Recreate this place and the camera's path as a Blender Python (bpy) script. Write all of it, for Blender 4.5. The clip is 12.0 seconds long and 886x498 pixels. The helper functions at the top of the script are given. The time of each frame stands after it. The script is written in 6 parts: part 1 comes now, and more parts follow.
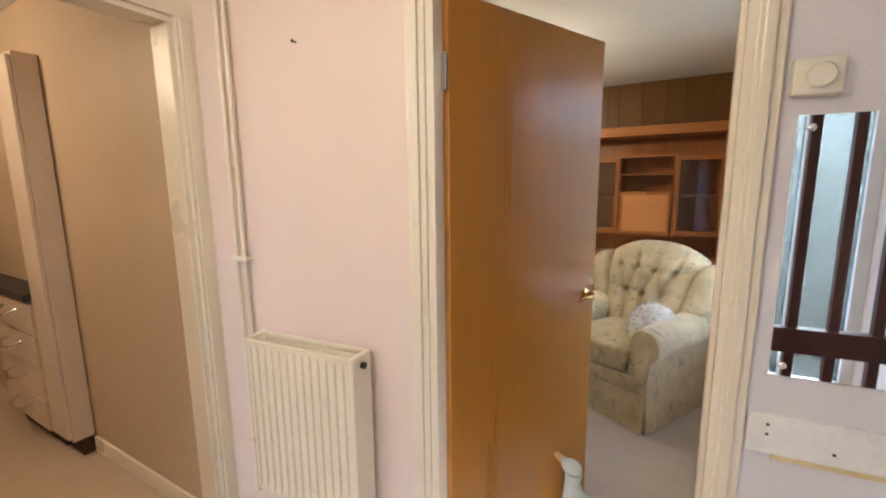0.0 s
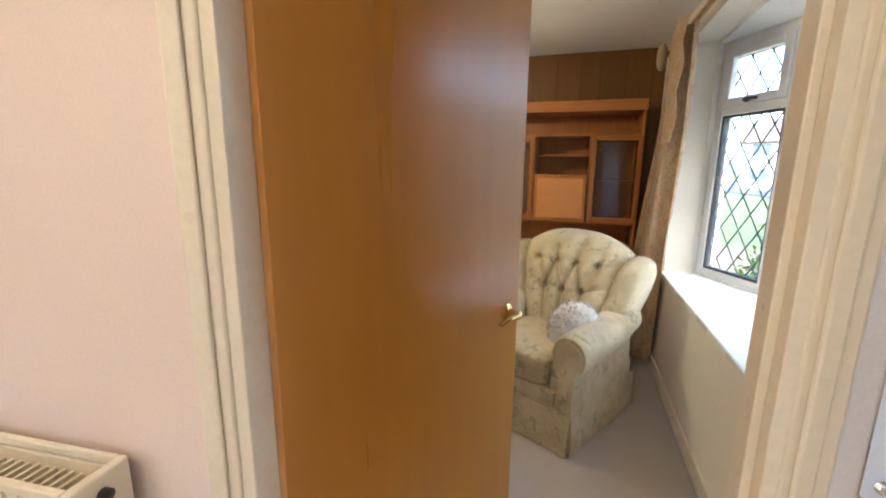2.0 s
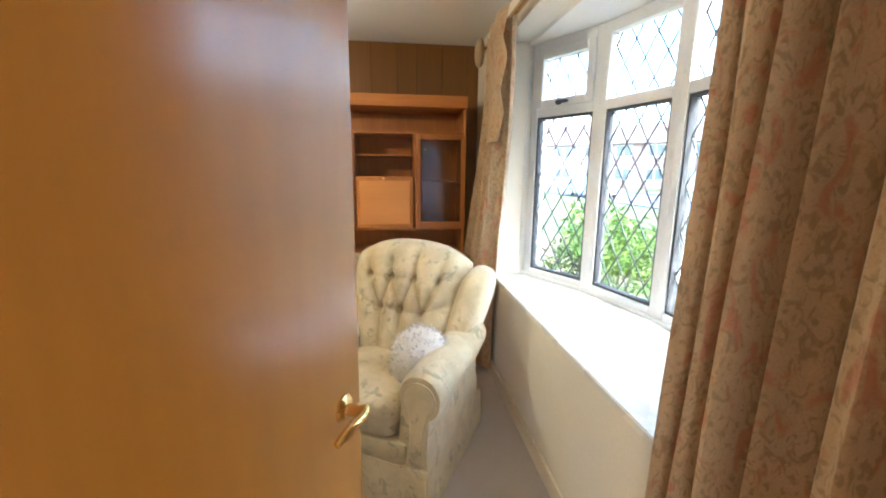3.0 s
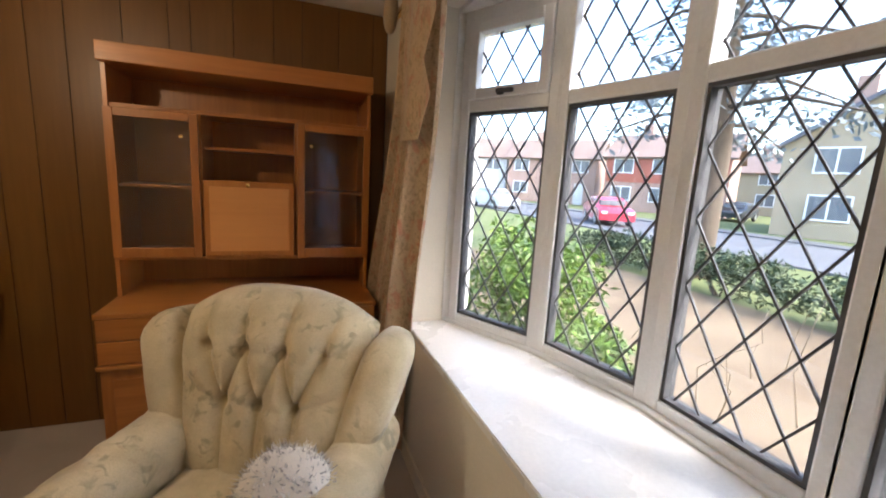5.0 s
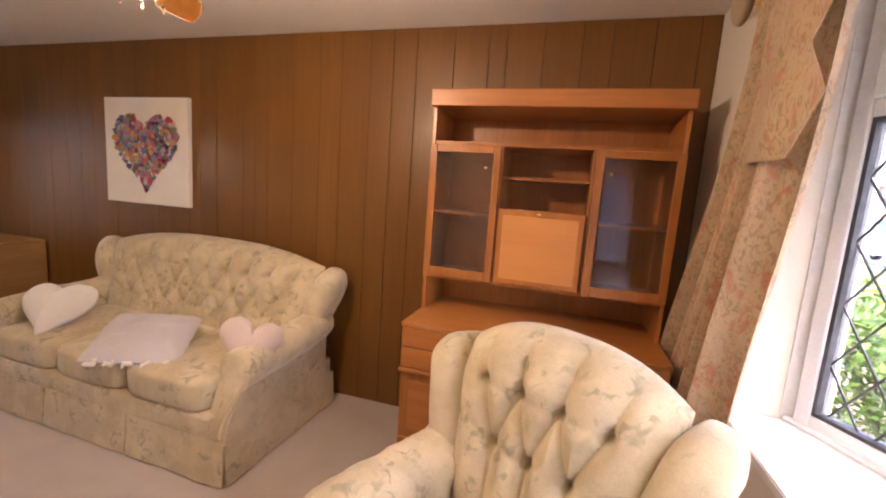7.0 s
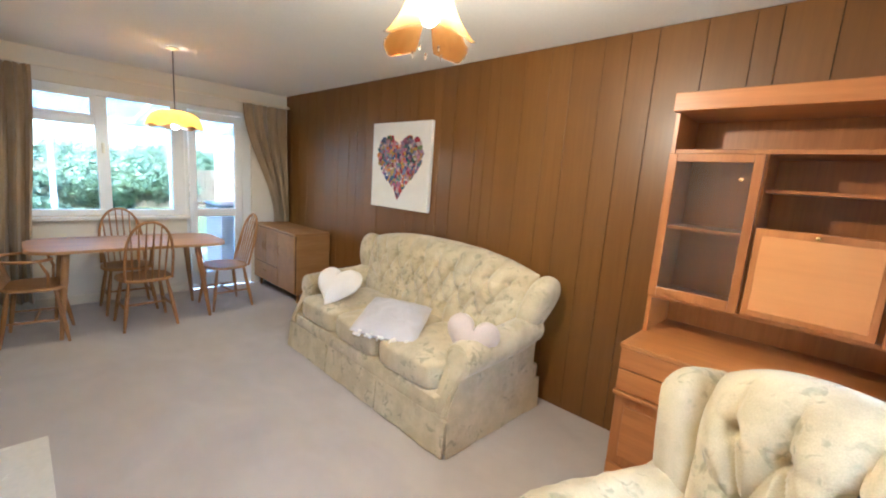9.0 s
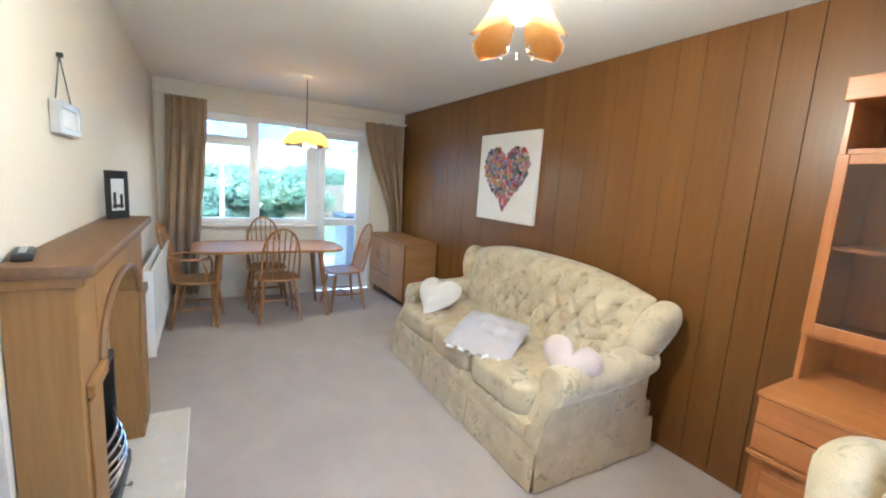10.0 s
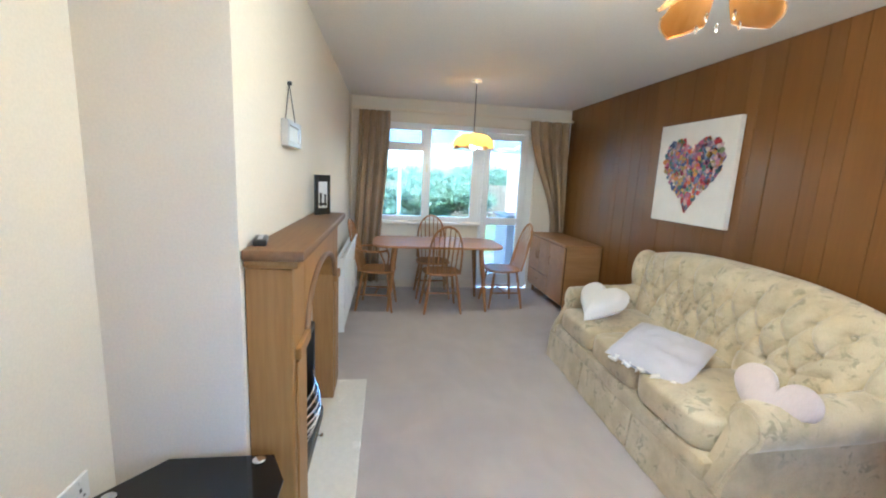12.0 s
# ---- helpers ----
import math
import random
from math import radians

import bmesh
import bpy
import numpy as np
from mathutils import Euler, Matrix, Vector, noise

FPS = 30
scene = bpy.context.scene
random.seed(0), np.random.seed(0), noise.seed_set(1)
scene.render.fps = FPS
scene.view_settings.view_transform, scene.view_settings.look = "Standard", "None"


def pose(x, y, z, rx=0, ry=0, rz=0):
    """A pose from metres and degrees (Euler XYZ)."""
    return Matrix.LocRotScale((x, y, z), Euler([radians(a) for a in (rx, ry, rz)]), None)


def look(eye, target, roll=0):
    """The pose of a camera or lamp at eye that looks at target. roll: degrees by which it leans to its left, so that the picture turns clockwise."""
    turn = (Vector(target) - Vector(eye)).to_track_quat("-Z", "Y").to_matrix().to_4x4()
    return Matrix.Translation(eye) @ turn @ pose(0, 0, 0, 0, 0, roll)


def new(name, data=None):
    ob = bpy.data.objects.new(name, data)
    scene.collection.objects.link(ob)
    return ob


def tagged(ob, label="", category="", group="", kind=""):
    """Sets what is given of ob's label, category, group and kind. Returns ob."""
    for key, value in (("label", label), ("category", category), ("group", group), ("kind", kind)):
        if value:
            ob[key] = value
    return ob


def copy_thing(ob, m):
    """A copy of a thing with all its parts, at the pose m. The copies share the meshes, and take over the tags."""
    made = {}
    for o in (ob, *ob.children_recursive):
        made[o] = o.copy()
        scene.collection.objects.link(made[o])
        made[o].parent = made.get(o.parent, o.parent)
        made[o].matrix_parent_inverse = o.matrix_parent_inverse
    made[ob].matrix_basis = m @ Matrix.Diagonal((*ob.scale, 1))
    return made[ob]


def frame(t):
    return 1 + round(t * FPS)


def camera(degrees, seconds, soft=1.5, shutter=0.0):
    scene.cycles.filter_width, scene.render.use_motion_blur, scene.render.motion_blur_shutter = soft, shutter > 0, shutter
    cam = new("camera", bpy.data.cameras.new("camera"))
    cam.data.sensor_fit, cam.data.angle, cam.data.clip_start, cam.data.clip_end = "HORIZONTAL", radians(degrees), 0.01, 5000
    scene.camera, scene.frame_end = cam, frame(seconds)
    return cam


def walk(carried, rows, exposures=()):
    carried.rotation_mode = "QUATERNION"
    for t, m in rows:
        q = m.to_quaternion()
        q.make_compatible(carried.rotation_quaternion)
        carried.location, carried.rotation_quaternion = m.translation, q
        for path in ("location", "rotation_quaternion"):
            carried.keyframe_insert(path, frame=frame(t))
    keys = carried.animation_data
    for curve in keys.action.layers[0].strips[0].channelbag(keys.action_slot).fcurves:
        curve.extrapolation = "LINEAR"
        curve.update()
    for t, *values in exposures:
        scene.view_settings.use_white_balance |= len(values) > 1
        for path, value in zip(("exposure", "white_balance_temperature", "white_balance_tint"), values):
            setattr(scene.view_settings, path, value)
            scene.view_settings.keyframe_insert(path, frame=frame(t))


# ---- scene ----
cam = camera(94.1, 12.0, 2.0)
PATH = [
    (0, (1.29, 0.372, 1.462), (0.311, 2.088, 1.15), -0.6),
    (0.5, (1.293, 0.404, 1.462), (0.508, 2.212, 1.122), -2.7),
    (1, (1.237, 0.51, 1.459), (0.361, 2.276, 1.124), -2.4),
    (1.5, (1.218, 0.692, 1.445), (0.272, 2.416, 1.08), -0.2),
    (2, (1.146, 0.931, 1.421), (0.556, 2.802, 1.034), 0.6),
    (2.5, (1.048, 1.164, 1.438), (0.98, 3.123, 1.038), 0.4),
    (3, (1.069, 1.395, 1.432), (1.317, 3.342, 1.051), 0.6),
    (3.6, (1.059, 1.725, 1.448), (1.741, 3.571, 1.094), 1.7),
    (5.3, (1.229, 2.213, 1.444), (1.907, 4.065, 1.114), 3.8),
    (5.5, (1.23, 2.24, 1.448), (1.847, 4.114, 1.125), 3.3),
    (6.5, (1.19, 2.366, 1.441), (1.01, 4.34, 1.175), 3.6),
    (7, (1.142, 2.394, 1.441), (0.59, 4.296, 1.162), 4.1),
    (7.2, (1.155, 2.387, 1.445), (0.49, 4.25, 1.153), 4.2),
    (8.8, (1.088, 2.347, 1.475), (-0.211, 3.832, 1.143), 4.0),
    (9, (1.075, 2.304, 1.479), (-0.287, 3.731, 1.148), 4.1),
    (9.5, (1.079, 2.402, 1.473), (-0.475, 3.623, 1.164), 4.0),
    (10, (1.079, 2.441, 1.468), (-0.63, 3.434, 1.164), 3.8),
    (10.5, (1.079, 2.464, 1.466), (-0.75, 3.211, 1.159), 3.3),
    (11, (1.075, 2.463, 1.464), (-0.82, 3.016, 1.142), 3.0),
    (11.5, (1.069, 2.43, 1.446), (-0.857, 2.857, 1.116), 3.0),
    (12, (1.06, 2.438, 1.461), (-0.89, 2.717, 1.114), 2.8),
]
EXPOSURES = [(0.0, 4.2, 5350, 4), (1.5, 4.25, 5350, 4), (2.0, 4.25, 5400, 2), (2.5, 4.45, 5150, -3), (3.0, 4.7, 5350, 1), (3.6, 4.35, 5800, 8), (5.3, 3.55, 6100, 14), (6.0, 3.85, 6300, 24), (6.5, 4.3, 6250, 28), (7.2, 4.95, 5950, 26), (8.8, 5.35, 4800, 5), (9.5, 5.45, 4550, 2), (10.5, 5.4, 4350, 0), (12.0, 5.3, 4350, 0)]
walk(cam, [(t, look(eye, target, roll)) for t, eye, target, roll in PATH], EXPOSURES)
# ---- world, lights ----
def sky_world():
    w = bpy.data.worlds.new("sky")
    scene.world = w
    w.use_nodes = True
    nt = w.node_tree
    sky = nt.nodes.new("ShaderNodeTexSky")
    sky.sky_type, sky.sun_disc = "NISHITA", False
    sky.sun_elevation, sky.sun_rotation = radians(40), radians(150)
    sky.air_density, sky.dust_density = 1.0, 3.0
    bg = nt.nodes["Background"]
    bg.inputs[1].default_value = SKY
    nt.links.new(sky.outputs[0], bg.inputs[0])


SKY, SUN = 0.15, 0.4
sky_world()
sun = new("sun", bpy.data.lights.new("sun", "SUN"))
sun.data.energy, sun.data.angle, sun.data.color = SUN, radians(20), (1.0, 0.96, 0.9)
sun.matrix_world = look((3.8, -6.6, 6.4), (0, 0, 0))


def bulb_light(name, at, watts, radius, color):
    d = bpy.data.lights.new(name, "POINT")
    d.energy, d.shadow_soft_size, d.color = watts, radius, color
    ob = new(name, d)
    ob.location = at
    return ob



bulb_light("petal_lamp_bulb", (0.02, 3.27, 2.005), 1.55, 0.04, (1.0, 0.76, 0.48))
bulb_light("dome_lamp_bulb", (-3.02, 3.27, 1.765), 0.6, 0.035, (1.0, 0.76, 0.48))
bulb_light("hall_bulb", (0.55, 0.15, 2.12), 1.0, 0.1, (1.0, 0.78, 0.54))
bulb_light("kitchen_bulb", (-1.7, 0.3, 2.12), 0.95, 0.1, (1.0, 0.68, 0.40))


# ---- materials ----
def shader(name):
    m = bpy.data.materials.new(name)
    m.use_nodes = True
    return m, m.node_tree, m.node_tree.nodes["Principled BSDF"]


def ramp(nt, fac, stops):
    r = nt.nodes.new("ShaderNodeValToRGB")
    r.color_ramp.elements[0].position, r.color_ramp.elements[0].color = stops[0][0], (*stops[0][1], 1)
    r.color_ramp.elements[1].position, r.color_ramp.elements[1].color = stops[-1][0], (*stops[-1][1], 1)
    for p, c in stops[1:-1]:
        r.color_ramp.elements.new(p).color = (*c, 1)
    nt.links.new(fac, r.inputs[0])
    return r.outputs[0]


def noise_tex(nt, scale, detail=4.0, stretch=(1, 1, 1), rough=0.55, warp=0.0, offset=None):
    tc = nt.nodes.new("ShaderNodeTexCoord")
    mp = nt.nodes.new("ShaderNodeMapping")
    mp.inputs["Scale"].default_value = stretch
    nt.links.new(tc.outputs["Object"], mp.inputs[0])
    if offset is not None:
        nt.links.new(offset, mp.inputs["Location"])
    n = nt.nodes.new("ShaderNodeTexNoise")
    n.inputs["Scale"].default_value, n.inputs["Detail"].default_value = scale, detail
    n.inputs["Roughness"].default_value, n.inputs["Distortion"].default_value = rough, warp
    nt.links.new(mp.outputs[0], n.inputs["Vector"])
    return n.outputs[0]


def mixed(nt, a, b, fac, blend="MIX"):
    m = nt.nodes.new("ShaderNodeMix")
    m.data_type, m.blend_type = "RGBA", blend
    for sock, v in ((m.inputs[6], a), (m.inputs[7], b), (m.inputs[0], fac)):
        if isinstance(v, (int, float)):
            sock.default_value = v
        elif isinstance(v, tuple):
            sock.default_value = (*v, 1)
        else:
            nt.links.new(v, sock)
    return m.outputs[2]


def bumped(nt, bsdf, height, strength, distance=0.01):
    b = nt.nodes.new("ShaderNodeBump")
    b.inputs["Strength"].default_value, b.inputs["Distance"].default_value = strength, distance
    nt.links.new(height, b.inputs["Height"])
    nt.links.new(b.outputs[0], bsdf.inputs["Normal"])


def surface(name, dark, light, big=2.0, fine=60.0, rough=0.6, bump=0.1, metal=0.0, stretch=(1, 1, 1), spread=0.25, sheen=0.0, coat=0.0):
    """A plain worked surface: two scales of colour, a varying gloss and a fine relief."""
    m, nt, p = shader(name)
    a = ramp(nt, noise_tex(nt, big, 5, stretch), [(0.5 - spread, dark), (0.5 + spread, light)])
    f = noise_tex(nt, fine, 3, stretch)
    g = ramp(nt, f, [(0.3, (0.94, 0.94, 0.94)), (0.7, (1.04, 1.04, 1.04))])
    nt.links.new(mixed(nt, a, g, 0.7, "MULTIPLY"), p.inputs["Base Color"])
    mr = nt.nodes.new("ShaderNodeMapRange")
    mr.inputs[3].default_value, mr.inputs[4].default_value = max(0.03, rough - 0.08), min(1.0, rough + 0.08)
    nt.links.new(noise_tex(nt, big * 3, 4, stretch), mr.inputs[0])
    nt.links.new(mr.outputs[0], p.inputs["Roughness"])
    p.inputs["Metallic"].default_value = metal
    p.inputs["Sheen Weight"].default_value = sheen
    p.inputs["Coat Weight"].default_value = coat
    p.inputs["Coat Roughness"].default_value = 0.15
    if bump:
        bumped(nt, p, f, bump, 0.004)
    return m


def wood(name, dark, mid, light, axis="z", scale=9.0, rough=0.4, bump=0.08, varied=0.0, coat=0.0, streak=0.6):
    """Wood with a long grain along one axis of the piece; varied: how far pieces differ."""
    m, nt, p = shader(name)
    stretch = {"z": (1, 1, 0.06), "x": (0.06, 1, 1), "y": (1, 0.06, 1)}[axis]
    info = nt.nodes.new("ShaderNodeObjectInfo")
    mul = nt.nodes.new("ShaderNodeMath")
    mul.operation, mul.inputs[1].default_value = "MULTIPLY", 37.0 if varied else 0.0
    nt.links.new(info.outputs["Random"], mul.inputs[0])
    grain = noise_tex(nt, scale, 6, stretch, 0.6, 0.6, mul.outputs[0])
    fine = noise_tex(nt, scale * 12, 3, stretch, 0.5, 0.0, mul.outputs[0])
    col = ramp(nt, grain, [(0.25, dark), (0.5, mid), (0.75, light)])
    col = mixed(nt, col, ramp(nt, fine, [(0.3, (0.8, 0.78, 0.75)), (0.7, (1.1, 1.1, 1.1))]), streak, "MULTIPLY")
    if varied:
        col = mixed(nt, col, ramp(nt, info.outputs["Random"], [(0.0, (1 - varied,) * 3), (1.0, (1 + varied,) * 3)]), 1.0, "MULTIPLY")
    nt.links.new(col, p.inputs["Base Color"])
    mr = nt.nodes.new("ShaderNodeMapRange")
    mr.inputs[3].default_value, mr.inputs[4].default_value = rough - 0.07, rough + 0.1
    nt.links.new(grain, mr.inputs[0])
    nt.links.new(mr.outputs[0], p.inputs["Roughness"])
    p.inputs["Coat Weight"].default_value, p.inputs["Coat Roughness"].default_value = coat, 0.2
    bumped(nt, p, fine, bump, 0.003)
    return m


def glass(name, rough=0.0, relief=0.0, tint=(1, 1, 1), scale=40.0):
    m, nt, p = shader(name)
    p.inputs["Base Color"].default_value = (*tint, 1)
    p.inputs["Transmission Weight"].default_value, p.inputs["Roughness"].default_value, p.inputs["IOR"].default_value = 1.0, rough, 1.45
    if relief:
        bumped(nt, p, noise_tex(nt, scale, 2), relief, 0.02)
    return m


def glowing(name, color, strength, rough=0.4):
    m, nt, p = shader(name)
    p.inputs["Base Color"].default_value = (*color, 1)
    p.inputs["Emission Color"].default_value = (*color, 1)
    p.inputs["Emission Strength"].default_value = strength
    p.inputs["Roughness"].default_value = rough
    return m


M_PINK = surface("pale_pink_emulsion", (0.74, 0.605, 0.535), (0.80, 0.665, 0.595), 0.8, 180, 0.75, 0.12)
M_LILAC = surface("pale_lilac_emulsion", (0.70, 0.66, 0.68), (0.77, 0.73, 0.75), 1.1, 150, 0.7, 0.12)
M_CREAM = surface("cream_emulsion", (0.74, 0.68, 0.57), (0.80, 0.74, 0.63), 0.7, 120, 0.75, 0.09)
M_WHITE = surface("white_ceiling_paint", (0.78, 0.76, 0.72), (0.83, 0.81, 0.77), 0.8, 90, 0.85, 0.25)
M_GLOSS = surface("cream_gloss_paint", (0.74, 0.66, 0.52), (0.80, 0.72, 0.58), 1.5, 70, 0.3, 0.08)
M_OFFWHITE = surface("white_gloss_paint", (0.78, 0.76, 0.72), (0.84, 0.82, 0.78), 1.5, 70, 0.28, 0.05)
M_UPVC = surface("white_plastic_frame", (0.80, 0.81, 0.82), (0.85, 0.86, 0.87), 2, 100, 0.3, 0.02)
M_PANEL = wood("brown_wall_panelling", (0.145, 0.061, 0.0090), (0.168, 0.072, 0.0110), (0.190, 0.084, 0.0140), "z", 5, 0.34, 0.08, 0.06, 0.0, 0.4)
M_GROOVE = surface("dark_groove", (0.030, 0.012, 0.004), (0.045, 0.019, 0.006), 3, 60, 0.7, 0.1)
M_DOOR = wood("sapele_door_veneer", (0.42, 0.172, 0.020), (0.455, 0.193, 0.025), (0.49, 0.216, 0.031), "z", 2.2, 0.28, 0.012, 0.0, 0.6, 0.25)
M_TEAK = wood("teak_veneer", (0.31, 0.108, 0.021), (0.40, 0.150, 0.031), (0.47, 0.194, 0.044), "x", 6, 0.36, 0.06, 0.08, 0.1)
M_TEAK_V = wood("teak_veneer_upright", (0.31, 0.108, 0.021), (0.40, 0.150, 0.031), (0.47, 0.194, 0.044), "z", 6, 0.36, 0.06, 0.08, 0.1)
M_TEAK_L = wood("light_teak_flap", (0.56, 0.235, 0.062), (0.60, 0.26, 0.072), (0.64, 0.29, 0.085), "x", 4, 0.4, 0.03, 0.0, 0.0, 0.2)
M_ELM = wood("golden_elm", (0.30, 0.145, 0.042), (0.40, 0.205, 0.062), (0.47, 0.255, 0.085), "y", 6, 0.5, 0.08, 0.08, 0.0)
M_BEECH = wood("golden_beech_turning", (0.26, 0.12, 0.032), (0.34, 0.165, 0.048), (0.41, 0.21, 0.068), "z", 8, 0.42, 0.06, 0.1)
M_OAK = wood("oak_veneer", (0.27, 0.140, 0.036), (0.335, 0.182, 0.049), (0.385, 0.217, 0.064), "z", 6, 0.5, 0.08)
M_SHELF = wood("brown_oak_shelf", (0.15, 0.080, 0.032), (0.20, 0.110, 0.046), (0.25, 0.142, 0.062), "x", 6, 0.5, 0.08)
M_MAHOG = wood("dark_mahogany", (0.035, 0.008, 0.006), (0.055, 0.012, 0.008), (0.08, 0.018, 0.011), "z", 8, 0.35, 0.05)
M_BRASS = surface("polished_brass", (0.75, 0.48, 0.16), (0.85, 0.58, 0.22), 8, 90, 0.18, 0.03, 1.0)
M_CHROME = surface("chrome", (0.72, 0.72, 0.72), (0.82, 0.82, 0.82), 8, 90, 0.12, 0.02, 1.0)
M_BLACK = surface("black_metal", (0.012, 0.012, 0.013), (0.03, 0.03, 0.032), 6, 80, 0.4, 0.05)
M_BLACKGLASS = surface("black_glass", (0.006, 0.006, 0.008), (0.010, 0.010, 0.012), 3, 50, 0.06, 0.0)
M_LEAD = surface("grey_lead", (0.05, 0.05, 0.055), (0.10, 0.10, 0.105), 20, 200, 0.75, 0.1, 0.0)
M_GLASS = glass("clear_glass")
# grey tints in these panes dim the daylight seen through them
M_GLAZING = glass("dimmed_double_glazing", 0.0, 0.0, (0.62, 0.64, 0.64))
M_WESTGLASS = glass("dimmed_garden_glazing", 0.0, 0.0, (0.24, 0.255, 0.255))
M_OBSCURE = glass("textured_glass", 0.15, 1.0, (0.040, 0.047, 0.050), 70)
M_RADIATOR = surface("cream_enamel", (0.76, 0.68, 0.53), (0.82, 0.74, 0.59), 2, 60, 0.3, 0.04)
M_RADWHITE = surface("white_enamel", (0.80, 0.79, 0.75), (0.85, 0.84, 0.80), 2, 60, 0.3, 0.04)
M_PLASTIC = surface("ivory_plastic", (0.72, 0.68, 0.55), (0.78, 0.74, 0.61), 5, 80, 0.35, 0.03)
M_MARBLE = surface("cream_stone_hearth", (0.78, 0.74, 0.65), (0.84, 0.80, 0.72), 3, 40, 0.25, 0.02)
M_SOCKET = surface("white_socket_plastic", (0.8, 0.8, 0.78), (0.86, 0.86, 0.84), 5, 80, 0.3, 0.02)
# kitchen plaster, its tone darkened to hold the room's shade
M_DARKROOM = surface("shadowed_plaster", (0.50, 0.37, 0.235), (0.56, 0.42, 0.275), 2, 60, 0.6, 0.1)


def carpet_material():
    m, nt, p = shader("mushroom_carpet")
    pile = noise_tex(nt, 420, 2)
    worn = noise_tex(nt, 1.3, 5, (1, 1, 1), 0.6, 0.8)
    lay = noise_tex(nt, 3.2, 4, (1, 1.6, 1), 0.6, 0.6)
    col = ramp(nt, worn, [(0.3, (0.47, 0.41, 0.372)), (0.7, (0.55, 0.487, 0.445))])
    col = mixed(nt, col, ramp(nt, lay, [(0.35, (0.93, 0.925, 0.92)), (0.65, (1.04, 1.04, 1.04))]), 0.7, "MULTIPLY")
    col = mixed(nt, col, ramp(nt, pile, [(0.3, (0.72, 0.71, 0.70)), (0.7, (1.18, 1.18, 1.18))]), 0.7, "MULTIPLY")
    nt.links.new(col, p.inputs["Base Color"])
    p.inputs["Roughness"].default_value = 0.95
    p.inputs["Sheen Weight"].default_value = 0.25
    bumped(nt, p, pile, 0.5, 0.006)
    return m


def upholstery_material(name="floral_damask", tone=1.0):
    """Cream chenille with a faint green and brown leaf print."""
    m, nt, p = shader(name)
    weave = noise_tex(nt, 260, 2, (1, 1, 1))
    base = ramp(nt, noise_tex(nt, 5, 4), [(0.3, tuple(tone * c for c in (0.54, 0.445, 0.275))), (0.7, tuple(tone * c for c in (0.63, 0.535, 0.35)))])
    leaf = noise_tex(nt, 19, 2, (1, 1, 1), 0.5, 0.9)
    leafmask = ramp(nt, leaf, [(0.56, (0, 0, 0)), (0.66, (1, 1, 1))])
    where = ramp(nt, noise_tex(nt, 5.5, 3), [(0.42, (0, 0, 0)), (0.56, (0.66, 0.66, 0.66))])
    print_ = mixed(nt, leafmask, where, 1.0, "MULTIPLY")
    col = mixed(nt, base, tuple(tone * c for c in (0.26, 0.235, 0.145)), print_)
    spots = ramp(nt, noise_tex(nt, 34, 2, (1, 1, 1), 0.5, 0.6), [(0.62, (0, 0, 0)), (0.70, (0.42, 0.42, 0.42))])
    col = mixed(nt, col, (0.36, 0.21, 0.13), mixed(nt, spots, where, 1.0, "MULTIPLY"))
    bloom = ramp(nt, noise_tex(nt, 8, 3), [(0.40, (1.04, 1.04, 1.04)), (0.60, (0.82, 0.81, 0.77))])
    col = mixed(nt, col, bloom, 0.8, "MULTIPLY")
    col = mixed(nt, col, ramp(nt, weave, [(0.3, (0.85, 0.85, 0.85)), (0.7, (1.08, 1.08, 1.08))]), 0.7, "MULTIPLY")
    nt.links.new(col, p.inputs["Base Color"])
    p.inputs["Roughness"].default_value, p.inputs["Sheen Weight"].default_value = 0.85, 0.35
    bumped(nt, p, weave, 0.25, 0.004)
    return m


def curtain_material(name, base_a, base_b, flower, leaf, amount):
    m, nt, p = shader(name)
    weave = noise_tex(nt, 240, 2)
    col = ramp(nt, noise_tex(nt, 3, 4), [(0.3, base_a), (0.7, base_b)])
    if amount:
        col = mixed(nt, col, leaf, ramp(nt, noise_tex(nt, 55, 3, (1, 1, 0.55), 0.5, 1.8), [(0.52, (0, 0, 0)), (0.62, (amount,) * 3)]))
        col = mixed(nt, col, flower, ramp(nt, noise_tex(nt, 19, 3, (1, 1, 0.5), 0.5, 1.4, None), [(0.55, (0, 0, 0)), (0.65, (amount,) * 3)]))
    col = mixed(nt, col, ramp(nt, weave, [(0.3, (0.86, 0.86, 0.86)), (0.7, (1.08, 1.08, 1.08))]), 0.7, "MULTIPLY")
    nt.links.new(col, p.inputs["Base Color"])
    p.inputs["Roughness"].default_value, p.inputs["Sheen Weight"].default_value = 0.8, 0.3
    tl, ms = nt.nodes.new("ShaderNodeBsdfTranslucent"), nt.nodes.new("ShaderNodeMixShader")
    nt.links.new(col, tl.inputs[0])
    ms.inputs[0].default_value = 0.16
    nt.links.new(p.outputs[0], ms.inputs[1])
    nt.links.new(tl.outputs[0], ms.inputs[2])
    nt.links.new(ms.outputs[0], nt.nodes["Material Output"].inputs[0])
    bumped(nt, p, weave, 0.2, 0.004)
    return m


M_CARPET = carpet_material()
M_FABRIC = upholstery_material()
M_CURTAIN = curtain_material("floral_curtain_cotton", (0.47, 0.33, 0.19), (0.60, 0.435, 0.265), (0.47, 0.165, 0.09), (0.25, 0.185, 0.085), 0.6)
M_BACKCURTAIN = curtain_material("tan_curtain_cotton", (0.36, 0.26, 0.15), (0.46, 0.34, 0.205), (0, 0, 0), (0, 0, 0), 0.0)


